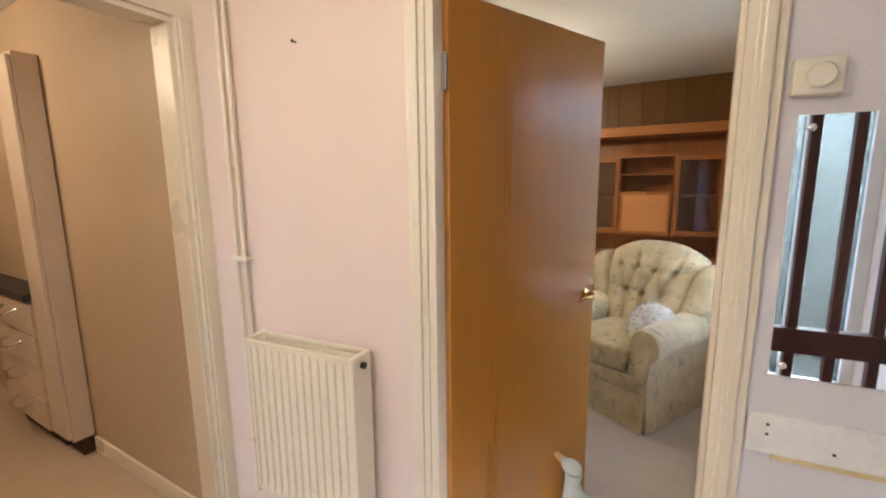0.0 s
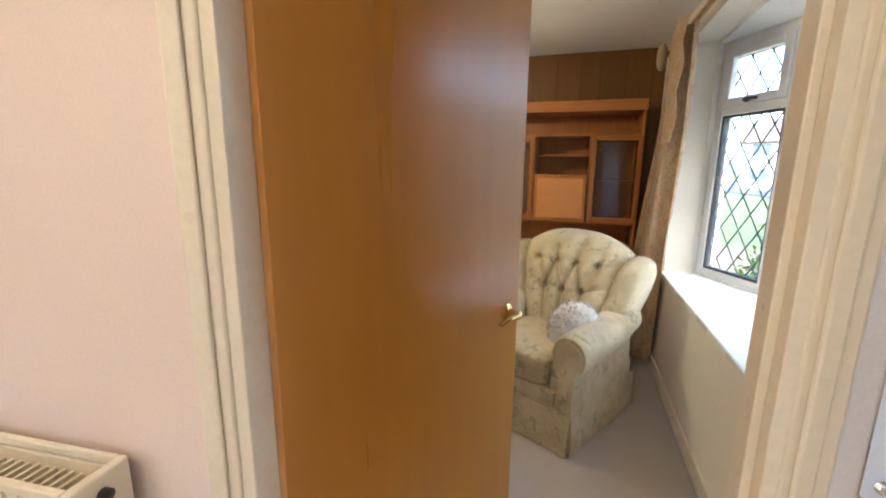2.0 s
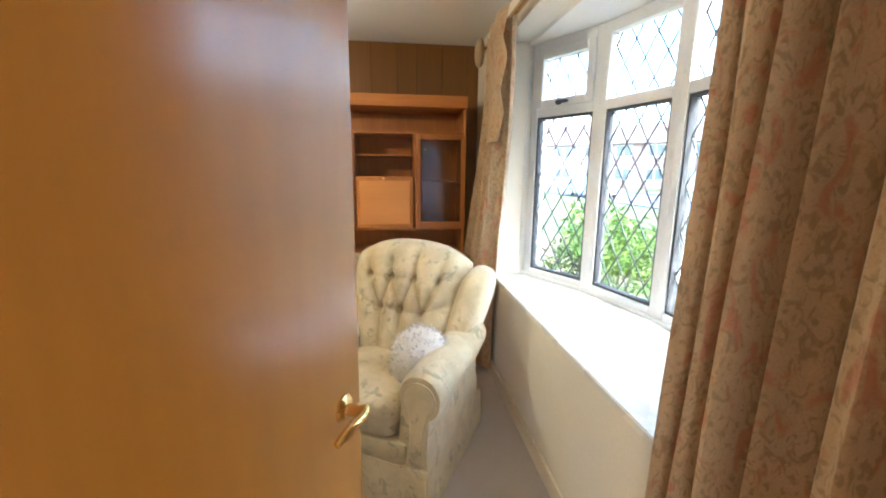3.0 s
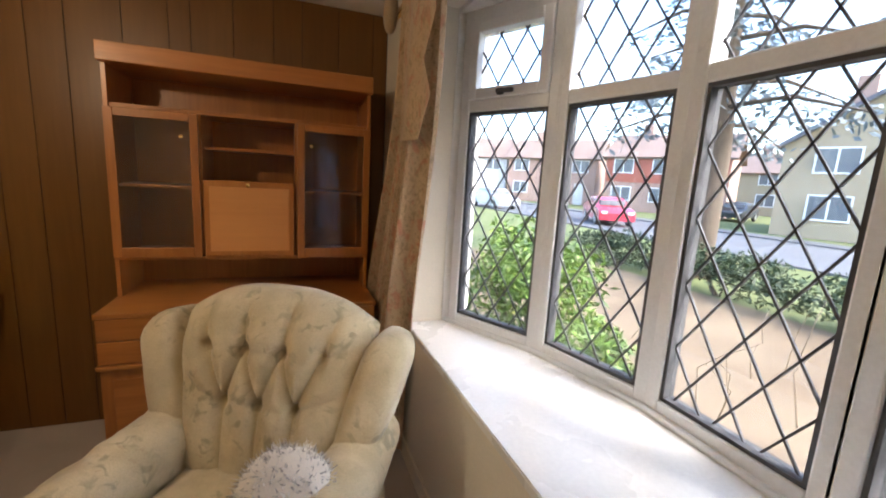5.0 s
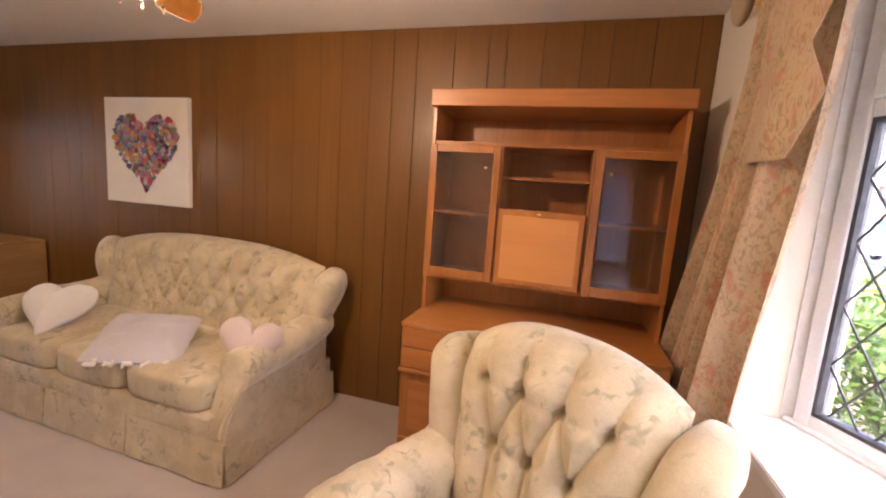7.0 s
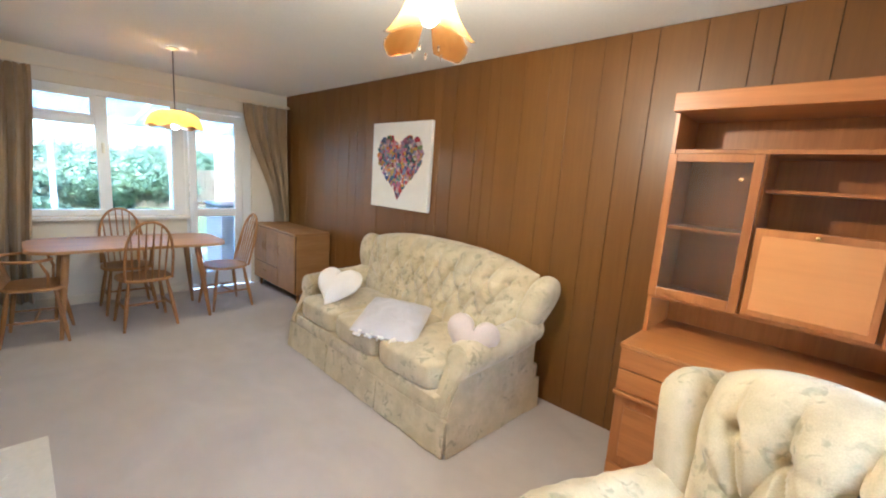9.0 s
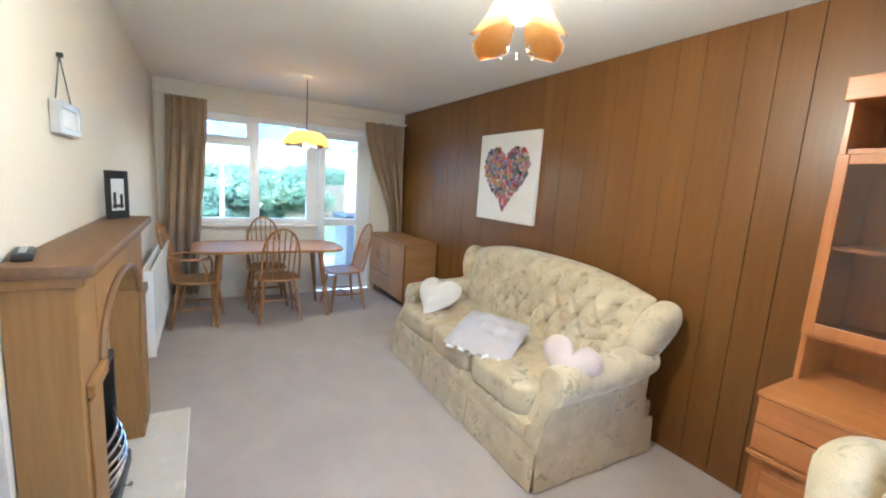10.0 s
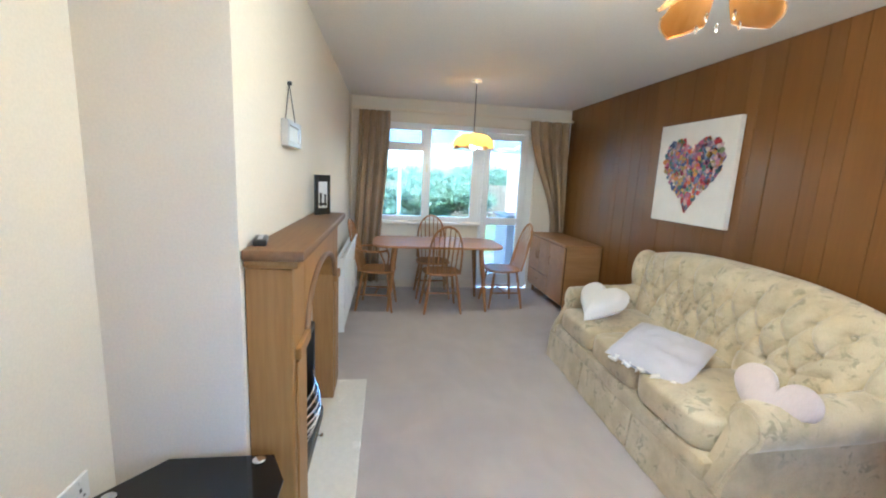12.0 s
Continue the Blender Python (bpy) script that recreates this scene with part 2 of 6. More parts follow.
# ---- building blocks ----
def box(bm, x0, y0, z0, x1, y1, z1, bevel=0.0, seg=2):
    made = bmesh.ops.create_cube(bm, size=1)["verts"]
    lo, hi = Vector((min(x0, x1), min(y0, y1), min(z0, z1))), Vector((max(x0, x1), max(y0, y1), max(z0, z1)))
    for v in made:
        v.co = Vector(lo[i] + (v.co[i] + 0.5) * (hi[i] - lo[i]) for i in range(3))
    if bevel:
        bmesh.ops.bevel(bm, geom=list({e for v in made for e in v.link_edges}), offset=min(bevel, 0.49 * min(hi - lo)), segments=seg, affect="EDGES", profile=0.5)
    return bm


def boxes(*some, bevel=0.0):
    bm = bmesh.new()
    for b in some:
        box(bm, *b, bevel=bevel)
    return bm


def lathe(profile, steps=24, bm=None, m=None):
    """A turned shape round z from pairs of radius and height."""
    bm = bm or bmesh.new()
    m = m or Matrix()
    rings = [[bm.verts.new(m @ Vector((r * math.cos(a), r * math.sin(a), z))) for a in (2 * math.pi * i / steps for i in range(steps))] for r, z in profile]
    for a, b in zip(rings, rings[1:]):
        for i in range(steps):
            bm.faces.new((a[i], a[(i + 1) % steps], b[(i + 1) % steps], b[i]))
    for ring, flip in ((rings[0], True), (rings[-1], False)):
        bm.faces.new(ring[::-1] if flip else ring)
    return bm


def tube(points, radius, steps=8, bm=None, closed=False):
    """A round bar along a line of points; radius: one number, or one for each point."""
    bm = bm or bmesh.new()
    pts = [Vector(p) for p in points]
    radii = radius if isinstance(radius, (list, tuple)) else [radius] * len(pts)
    rings, side = [], None
    for i, p in enumerate(pts):
        a = pts[(i - 1) % len(pts)] if closed or i else p
        b = pts[(i + 1) % len(pts)] if closed or i < len(pts) - 1 else p
        along = (b - a).normalized()
        if side is None:
            side = along.orthogonal().normalized()
        side = (side - along * side.dot(along)).normalized()
        up = along.cross(side)
        rings.append([bm.verts.new(p + radii[i] * (side * math.cos(t) + up * math.sin(t))) for t in (2 * math.pi * k / steps for k in range(steps))])
    for a, b in list(zip(rings, rings[1:])) + ([(rings[-1], rings[0])] if closed else []):
        for k in range(steps):
            bm.faces.new((a[k], a[(k + 1) % steps], b[(k + 1) % steps], b[k]))
    if not closed:
        bm.faces.new(rings[0][::-1])
        bm.faces.new(rings[-1])
    return bm


def grid_sheet(fn, nu, nv, thick=0.0):
    """A sheet from fn(u, v), u and v from 0 to 1; thick: a second face behind it."""
    bm = bmesh.new()
    vs = [[bm.verts.new(fn(i / nu, j / nv)) for j in range(nv + 1)] for i in range(nu + 1)]
    for i in range(nu):
        for j in range(nv):
            bm.faces.new((vs[i][j], vs[i + 1][j], vs[i + 1][j + 1], vs[i][j + 1]))
    if thick:
        bmesh.ops.recalc_face_normals(bm, faces=bm.faces)
        bmesh.ops.solidify(bm, geom=list(bm.faces), thickness=thick)
    return bm


def prism(outline, z0, z1, bevel=0.0):
    """An upright block over a closed outline of x, y pairs."""
    bm = bmesh.new()
    low = [bm.verts.new((x, y, z0)) for x, y in outline]
    high = [bm.verts.new((x, y, z1)) for x, y in outline]
    n = len(outline)
    for i in range(n):
        bm.faces.new((low[i], low[(i + 1) % n], high[(i + 1) % n], high[i]))
    bm.faces.new(low[::-1])
    top = bm.faces.new(high)
    if bevel:
        bmesh.ops.bevel(bm, geom=list(top.edges), offset=bevel, segments=2, affect="EDGES")
    bmesh.ops.recalc_face_normals(bm, faces=bm.faces)
    return bm


def mesh_of(name, bm, material, smooth=False):
    bmesh.ops.recalc_face_normals(bm, faces=bm.faces)
    me = bpy.data.meshes.new(name)
    bm.to_mesh(me)
    bm.free()
    if material:
        me.materials.append(material)
    if smooth:
        me.shade_smooth()
        me.set_sharp_from_angle(angle=radians(40))
    return me


def part(name, bm, material, parent, label="", smooth=False):
    ob = new(name, mesh_of(name, bm, material, smooth))
    ob.parent = parent
    return tagged(ob, label)


def thing(name, label, category, m=Matrix(), group=""):
    ob = new(name)
    ob.empty_display_size = 0.1
    ob.matrix_world = m
    return tagged(ob, label, category, group)


def single(name, bm, material, label, category, m=Matrix(), smooth=False, group=""):
    ob = new(name, mesh_of(name, bm, material, smooth))
    ob.matrix_world = m
    return tagged(ob, label, category, group)


def setting(name, bm, material, label="", smooth=False):
    return tagged(new(name, mesh_of(name, bm, material, smooth)), label, "", "", "structure")


def setting_of(name, piece, pieces, material, label, bevel):
    """A piece of the setting made of countable parts; pieces: lists of blocks."""
    ob = tagged(new(name), label, "", "", "structure")
    for some in pieces:
        part(piece, boxes(*some, bevel=bevel), material, ob)
    return ob


# ---- rooms ----
TOP = 2.375
XE, XW, YN, YS, YH, YD = 1.77, -4.24, 4.80, 1.98, 1.333, 1.56
DOOR_X0, DOOR_X1, DOOR_H = 0.678, 1.388, 2.01
# the hall stands at a slight angle to the lounge
HALL = pose(-0.144, YH, 0, 0, 0, 5.4) @ pose(0.144, -YH, 0)


def in_hall(ob):
    ob.matrix_world = HALL @ ob.matrix_world
    return ob


setting("floor", boxes((XW, YS, -0.12, XE, YN, 0), (-0.3, YD, -0.12, XE, YS, 0), (DOOR_X0 - 0.02, 1.40, -0.13, DOOR_X1 + 0.02, YD, 0.001)), M_CARPET, "mushroom carpet, worn and softly marked")
M_HALLFLOOR = surface("hall_carpet", (0.33, 0.26, 0.20), (0.40, 0.32, 0.25), 2, 300, 0.95, 0.4)
in_hall(setting("floor_hall", boxes((-0.3, -1.0, -0.12, 2.6, YH, 0)), M_HALLFLOOR, "beige hall carpet"))
M_VINYL = surface("kitchen_vinyl", (0.50, 0.38, 0.26), (0.58, 0.45, 0.32), 3, 60, 0.45, 0.05)
setting("floor_kitchen", boxes((-3.6, -1.0, -0.12, -0.3, 1.25, -0.002)), M_VINYL, "tan vinyl kitchen floor")
setting("ceiling", boxes((XW - 0.14, YS - 0.1, TOP, XE + 0.16, YN + 0.15, TOP + 0.12), (-0.44, YD, TOP, XE + 0.16, YS - 0.1, TOP + 0.12)), M_WHITE, "white painted plaster ceiling")
in_hall(setting("ceiling_hall", boxes((-0.4, -1.1, TOP, 2.75, YH + 0.03, TOP + 0.12)), M_WHITE, "white hall ceiling"))
setting("ceiling_kitchen", boxes((-3.7, -1.1, TOP + 0.004, -0.3, 1.34, TOP + 0.12)), M_WHITE, "white kitchen ceiling")

wall_north = setting("wall_north", boxes((XW - 0.14, YN + 0.004, -0.1, XE + 0.16, YN + 0.15, TOP)), M_GROOVE, "wall clad in brown wood panelling")
WIN_Y0, WIN_Y1, WIN_Z0, WIN_Z1, BD_Y1 = 2.34, 3.64, 0.88, 2.10, 4.36
setting("wall_west", boxes((XW - 0.14, YS - 0.15, 0, XW, WIN_Y0, TOP), (XW - 0.14, WIN_Y0, 0, XW, WIN_Y1, WIN_Z0), (XW - 0.14, WIN_Y0, WIN_Z1, XW, BD_Y1, TOP), (XW - 0.14, BD_Y1, 0, XW, YN + 0.004, TOP)), M_CREAM, "cream painted wall")
setting("wall_south", boxes((XW, YS - 0.15, 0, -0.3, YS, TOP)), M_CREAM, "cream painted wall")
setting("wall_recess", boxes((-0.45, YH + 0.03, 0, -0.3, YS - 0.15, TOP)), M_CREAM, "cream painted return wall")
wall_door = setting("wall_door", boxes((-0.3, 1.45, 0, DOOR_X0 - 0.03, YD, TOP), (DOOR_X0 - 0.03, 1.45, DOOR_H + 0.03, DOOR_X1 + 0.03, YD, TOP), (DOOR_X1 + 0.03, 1.52, 0, XE + 0.16, YD, TOP)), M_CREAM, "cream painted wall round the lounge door")
in_hall(setting("wall_hall_north", boxes((-0.3, YH, 0, DOOR_X0 - 0.03, YH + 0.03, TOP), (DOOR_X0 - 0.03, YH, DOOR_H + 0.03, DOOR_X1 + 0.03, YH + 0.03, TOP)), M_PINK, "pale pink hall wall"))
in_hall(setting("wall_hall_panel", boxes((DOOR_X1 + 0.03, YH, 0, 2.6, YH + 0.03, TOP)), M_LILAC, "pale lilac hall wall"))
setting("wall_hall_west", boxes((-0.4, 1.26, 0, -0.3, YH + 0.01, TOP), (-0.4, 0.48, 2.04, -0.3, 1.26, TOP), (-0.4, -1.0, 0, -0.3, 0.48, TOP)), M_PINK, "pale pink hall wall round the kitchen doorway")
in_hall(setting("wall_hall_east", boxes((2.6, -1.1, 0, 2.72, YD, TOP)), M_LILAC, "pale lilac hall wall"))
in_hall(setting("wall_hall_south", boxes((-0.4, -1.1, 0, 1.55, -1.0, TOP), (1.55, -1.1, 2.2, 2.6, -1.0, TOP)), M_LILAC, "pale lilac hall wall"))
setting_of("wall_kitchen", "wall_face", [[(-3.7, 1.25, 0, -0.4, 1.33, TOP)], [(-3.7, -1.1, 0, -3.6, 1.25, TOP)], [(-3.6, -1.1, 0, -0.4, -1.0, TOP)]], M_DARKROOM, "tan kitchen wall, shade in its colour", 0.0)

# east wall with the bow window's opening
BAY_Y0, BAY_Y1, SILL, BAY_TOP = 1.66, 4.04, 0.74, 2.20
setting("wall_east", boxes((XE, YD, 0, XE + 0.16, BAY_Y0, TOP), (XE, BAY_Y1, 0, XE + 0.16, YN + 0.004, TOP), (XE, BAY_Y0, 0, XE + 0.16, BAY_Y1, SILL - 0.03), (XE, BAY_Y0, BAY_TOP, XE + 0.16, BAY_Y1, TOP)), M_CREAM, "cream painted wall under and round the bow window")
BOW = [(1.986, 1.67), (2.213, 2.114), (2.33, 2.60), (2.33, 3.10), (2.213, 3.586), (1.986, 4.03)]
setting("bay_wall", prism([(XE + 0.16, BAY_Y0 - 0.08), *[(x + 0.09, y) for x, y in BOW], (XE + 0.16, BAY_Y1 + 0.08)], -0.25, SILL - 0.03), M_CREAM, "rendered wall under the bow window")
setting("bay_soffit", prism([(XE + 0.16, BAY_Y0 - 0.08), *[(x + 0.12, y) for x, y in BOW], (XE + 0.16, BAY_Y1 + 0.08)], BAY_TOP - 0.02, BAY_TOP + 0.14), M_WHITE, "white soffit over the bow window")
setting("bay_cheek", boxes((XE + 0.16, BAY_Y1 - 0.005, SILL, 2.07, BAY_Y1 + 0.08, BAY_TOP - 0.02), (XE + 0.16, BAY_Y0 - 0.08, SILL, 2.07, BAY_Y0 + 0.005, BAY_TOP - 0.02)), M_OFFWHITE, "white reveal of the bow window")
setting("window_board", prism([(XE - 0.025, BAY_Y0 + 0.006), (XE + 0.16, BAY_Y0 + 0.006), *[(x - 0.01, min(max(y, BAY_Y0 + 0.006), BAY_Y1 - 0.006)) for x, y in BOW], (XE + 0.16, BAY_Y1 - 0.006), (XE - 0.025, BAY_Y1 - 0.006)], SILL - 0.028, SILL, 0.004), M_OFFWHITE, "deep white gloss window board")


# ---- windows ----
def lattice(x0, x1, z0, z1, dx=0.128, dz=0.2, width=0.0058, depth=0.009):
    """Diamond lead cames across one pane."""
    bm = bmesh.new()
    s = dz / dx
    n = int(((x1 - x0) + (z1 - z0) / s) / dx) + 3
    for sign in (1, -1):
        for k in range(-n, n + 1):
            # z = zc + sign * s * (x - xc) + k * dz
            xc, zc = 0.5 * (x0 + x1), 0.5 * (z0 + z1)
            pts = []
            for x in (x0, x1):
                z = zc + sign * s * (x - xc) + k * dz
                pts.append((x, z))
            (xa, za), (xb, zb) = pts
            if za > zb:
                (xa, za), (xb, zb) = (xb, zb), (xa, za)
            if zb <= z0 or za >= z1:
                continue
            if za < z0:
                xa, za = xa + (xb - xa) * (z0 - za) / (zb - za), z0
            if zb > z1:
                xb, zb = xa + (xb - xa) * (z1 - za) / (zb - za), z1
            if math.hypot(xb - xa, zb - za) < 0.01:
                continue
            tx, tz = xb - xa, zb - za
            ln = math.hypot(tx, tz)
            nx, nz = -tz / ln * width / 2, tx / ln * width / 2
            cs = [(xa + nx, za + nz), (xa - nx, za - nz), (xb - nx, zb - nz), (xb + nx, zb + nz)]
            f = [bm.verts.new((x, -depth / 2, z)) for x, z in cs]
            b = [bm.verts.new((x, depth / 2, z)) for x, z in cs]
            bm.faces.new(f)
            bm.faces.new(b[::-1])
            for i in range(4):
                bm.faces.new((f[i], b[i], b[(i + 1) % 4], f[(i + 1) % 4]))
    return bm


def pane(parent, x0, x1, z0, z1, y=0.0, leaded=False, material=None):
    g = part("pane", boxes((x0, y - 0.003, z0, x1, y + 0.003, z1)), material or M_GLAZING, parent, "leaded glass, tinted to dim the daylight outside" if leaded else "")
    g.visible_shadow = False
    if leaded:
        lead = part("lead_lattice", lattice(x0, x1, z0, z1), M_LEAD, g, "grey diamond lead strips")
        lead.location.y = y
    return g


def bow_light(n, p0, p1):
    """One light of the bow: frame, transom, a leaded pane above and below."""
    d = Vector((p1[0] - p0[0], p1[1] - p0[1], 0))
    w = d.length
    m = Matrix.Translation((p0[0], p0[1], SILL)) @ Matrix.Rotation(math.atan2(d.y, d.x), 4, "Z")
    win = tagged(new("window_%d" % n), "white plastic bow window light with diamond leading", "", "", "structure")
    win.matrix_world = m
    h = BAY_TOP - 0.02 - SILL
    zt0, zt1 = 1.748 - SILL, 1.80 - SILL
    f = 0.048
    frame_ = boxes((0, -0.035, 0, f, 0.035, h), (w - f, -0.035, 0, w, 0.035, h), (f, -0.035, 0, w - f, 0.035, 0.055), (f, -0.035, h - 0.06, w - f, 0.035, h), (f, -0.034, zt0, w - f, 0.034, zt1), bevel=0.006)
    part("window_frame", frame_, M_UPVC, win)
    part("glazing_bead", boxes((f, -0.026, 0.055, f + 0.012, 0.02, zt0), (w - f - 0.012, -0.026, 0.055, w - f, 0.02, zt0), (f + 0.012, -0.026, 0.055, w - f - 0.012, 0.02, 0.067), (f + 0.012, -0.026, zt0 - 0.012, w - f - 0.012, 0.02, zt0)), M_LEAD, win, "dark rubber gasket round the glass")
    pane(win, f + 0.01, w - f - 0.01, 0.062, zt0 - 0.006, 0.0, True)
    if n in (1, 5):
        s = 0.045
        part("opening_sash", boxes((f, -0.05, zt1, f + s, 0.03, h - 0.06), (w - f - s, -0.05, zt1, w - f, 0.03, h - 0.06), (f + s, -0.05, zt1, w - f - s, 0.03, zt1 + s), (f + s, -0.05, h - 0.06 - s, w - f - s, 0.03, h - 0.06), bevel=0.006), M_UPVC, win, "top-hung white sash")
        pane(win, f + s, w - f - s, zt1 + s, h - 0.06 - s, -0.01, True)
        hm = boxes((w / 2 - 0.03, -0.075, zt1 + 0.012, w / 2 + 0.05, -0.055, zt1 + 0.028), (w / 2 - 0.035, -0.06, zt1 + 0.006, w / 2 - 0.005, -0.048, zt1 + 0.034), bevel=0.003)
        part("window_handle", hm, M_LEAD, win, "small grey window catch")
    else:
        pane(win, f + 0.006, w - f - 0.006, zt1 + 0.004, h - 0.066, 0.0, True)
    return win


for n in range(5):
    # from the south end to the north end, seen from the room with the glass on the far side
    bow_light(n + 1, BOW[n + 1], BOW[n])
for n in range(1, 5):
    x, y = BOW[n]
    setting("bay_mullion", boxes((x - 0.035, y - 0.022, SILL, x + 0.045, y + 0.022, BAY_TOP - 0.02), bevel=0.01), M_UPVC, "white corner post")
trim_pts = [(x - 0.042, y) for x, y in BOW]
setting("trim", tube([(x, min(max(y, BAY_Y0 + 0.01), BAY_Y1 - 0.01), SILL + 0.008) for x, y in trim_pts], 0.012, 8), M_UPVC, "white cover strip along the window frame", True)


def west_window():
    win = tagged(new("window_6"), "white plastic dining window with a small top light", "", "", "structure")
    win.matrix_world = Matrix.Translation((XW - 0.07, WIN_Y0, WIN_Z0)) @ Matrix.Rotation(radians(90), 4, "Z")
    w, h, f = WIN_Y1 - WIN_Y0, WIN_Z1 - WIN_Z0, 0.055
    c = 0.60
    part("window_frame", boxes((0, -0.035, 0, f, 0.035, h), (w - 0.11, -0.035, 0, w, 0.035, h), (f, -0.035, 0, w - 0.11, 0.035, 0.06), (f, -0.035, h - 0.06, w - 0.11, 0.035, h), (c - 0.05, -0.035, 0.06, c + 0.05, 0.035, h - 0.06), (f, -0.034, 0.88, c - 0.05, 0.034, 0.95), bevel=0.006), M_UPVC, win)
    part("opening_sash", boxes((f, -0.05, 0.95, f + 0.03, 0.03, h - 0.06), (c - 0.08, -0.05, 0.95, c - 0.05, 0.03, h - 0.06), (f + 0.03, -0.05, 0.95, c - 0.08, 0.03, 0.98), (f + 0.03, -0.05, h - 0.09, c - 0.08, 0.03, h - 0.06), bevel=0.005), M_UPVC, win, "top-hung white sash")
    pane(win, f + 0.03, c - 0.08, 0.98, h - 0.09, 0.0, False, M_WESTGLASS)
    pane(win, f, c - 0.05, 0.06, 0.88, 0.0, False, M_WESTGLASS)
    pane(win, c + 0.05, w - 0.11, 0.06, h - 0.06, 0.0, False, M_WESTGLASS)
    part("window_handle", boxes((c - 0.012, -0.06, 0.62, c + 0.012, -0.035, 0.72), bevel=0.004), M_PLASTIC, win, "pale plastic catch")
    part("window_handle", boxes((0.25, -0.07, 0.955, 0.36, -0.05, 0.972), bevel=0.004), M_PLASTIC, win, "pale plastic catch")
    part("window_sill", boxes((-0.03, -0.14, -0.035, w + 0.02, -0.036, -0.003), bevel=0.006), M_OFFWHITE, win, "white gloss window sill")


west_window()


def back_door():
    d = tagged(new("door_2"), "white plastic glazed garden door, closed", "", "", "structure")
    d.matrix_world = Matrix.Translation((XW - 0.07, WIN_Y1, 0)) @ Matrix.Rotation(radians(90), 4, "Z")
    w, h = BD_Y1 - WIN_Y1, WIN_Z1
    part("door_frame", boxes((0, -0.034, 0, 0.04, 0.034, h), (w - 0.10, -0.034, 0, w, 0.034, h), (0.04, -0.034, h - 0.06, w - 0.10, 0.034, h), (0.04, -0.034, 0, w - 0.10, 0.034, 0.05), bevel=0.006), M_UPVC, d)
    part("door_leaf", boxes((0.045, -0.045, 0.055, 0.12, 0.02, h - 0.065), (w - 0.19, -0.045, 0.055, w - 0.105, 0.02, h - 0.065), (0.12, -0.045, h - 0.15, w - 0.19, 0.02, h - 0.065), (0.12, -0.045, 0.055, w - 0.19, 0.02, 0.19), (0.12, -0.045, 0.86, w - 0.19, 0.02, 0.95), bevel=0.006), M_UPVC, d)
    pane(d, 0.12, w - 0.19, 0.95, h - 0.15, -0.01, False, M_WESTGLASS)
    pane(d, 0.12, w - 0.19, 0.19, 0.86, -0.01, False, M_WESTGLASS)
    part("door_handle", boxes((0.07, -0.06, 0.92, 0.095, -0.046, 1.12), (0.075, -0.09, 1.01, 0.19, -0.075, 1.03), (0.075, -0.09, 1.01, 0.09, -0.05, 1.03), bevel=0.004), M_UPVC, d, "white lever handle")


back_door()


# ---- lounge door and its frame ----
def mould(x0, x1, y, z0, z1, out=-1):
    """An upright architrave with a stepped face, on a wall that faces -y or +y."""
    s = out
    return [(x0, y, z0, x1, y + s * 0.013, z1), (x0 + 0.010, y + s * 0.013, z0, x1 - 0.020, y + s * 0.021, z1)]


setting_of("door_lining", "lining_board", [[(DOOR_X0 - 0.03, 1.402, 0, DOOR_X0, YD + 0.004, DOOR_H)], [(DOOR_X1, 1.470, 0, DOOR_X1 + 0.03, YD + 0.004, DOOR_H), (DOOR_X1 - 0.012, 1.492, 0, DOOR_X1, 1.53, DOOR_H)], [(DOOR_X0 - 0.03, 1.402, DOOR_H, DOOR_X1 + 0.03, YD + 0.004, DOOR_H + 0.03), (DOOR_X0 + 0.001, 1.492, DOOR_H - 0.012, DOOR_X1 - 0.012, 1.53, DOOR_H)]], M_GLOSS, "cream gloss door lining with stops", 0.002)
for side, y, out in (("hall", YH, -1), ("lounge", YD, 1)):
    ob = setting_of("architrave_" + side, "moulding", [mould(DOOR_X0 - 0.085, DOOR_X0 - 0.022, y, 0, DOOR_H + 0.02, out), mould(DOOR_X1 + 0.022, DOOR_X1 + 0.075, y, 0, DOOR_H + 0.02, out), [(DOOR_X0 - 0.085, y, DOOR_H + 0.02, DOOR_X1 + 0.075, y + out * 0.016, DOOR_H + 0.085)]], M_GLOSS, "cream gloss moulded architrave", 0.004)
    if side == "hall":
        in_hall(ob)


def lounge_door():
    d = tagged(new("door_1"), "open flush door of glossy brown sapele veneer", "", "", "structure")
    d.matrix_world = Matrix.Translation((0.698, 1.442, 0.006)) @ Matrix.Rotation(radians(66.3), 4, "Z")
    part("door_leaf", boxes((0.006, 0, 0, 0.762, 0.04, 1.985), bevel=0.002), M_DOOR, d)
    for s in (1, -1):
        y = 0.0 if s > 0 else 0.04
        bm = lathe([(0.0255, 0), (0.0255, 0.004), (0.020, 0.009), (0.012, 0.011), (0.011, 0.034), (0.013, 0.038), (0.013, 0.046), (0.006, 0.05)], 24, None, Matrix.Translation((0.70, y, 1.003)) @ Matrix.Rotation(radians(90 * s), 4, "X"))
        tube([(0.702, y - s * 0.042, 1.003), (0.685, y - s * 0.046, 1.004), (0.66, y - s * 0.045, 1.006), (0.635, y - s * 0.042, 1.002), (0.615, y - s * 0.036, 0.994)], [0.010, 0.009, 0.008, 0.0085, 0.006], 12, bm)
        me = mesh_of("door_handle", bm, M_BRASS, True)
        h = new("door_handle", me)
        h.parent = d
        tagged(h, "polished brass lever handle")
    for z in (0.2, 1.72):
        part("hinge", boxes((-0.008, -0.003, z, 0.004, 0.03, z + 0.1), bevel=0.002), M_CHROME, d, "steel butt hinge")


lounge_door()

# skirting boards
SK = 0.095


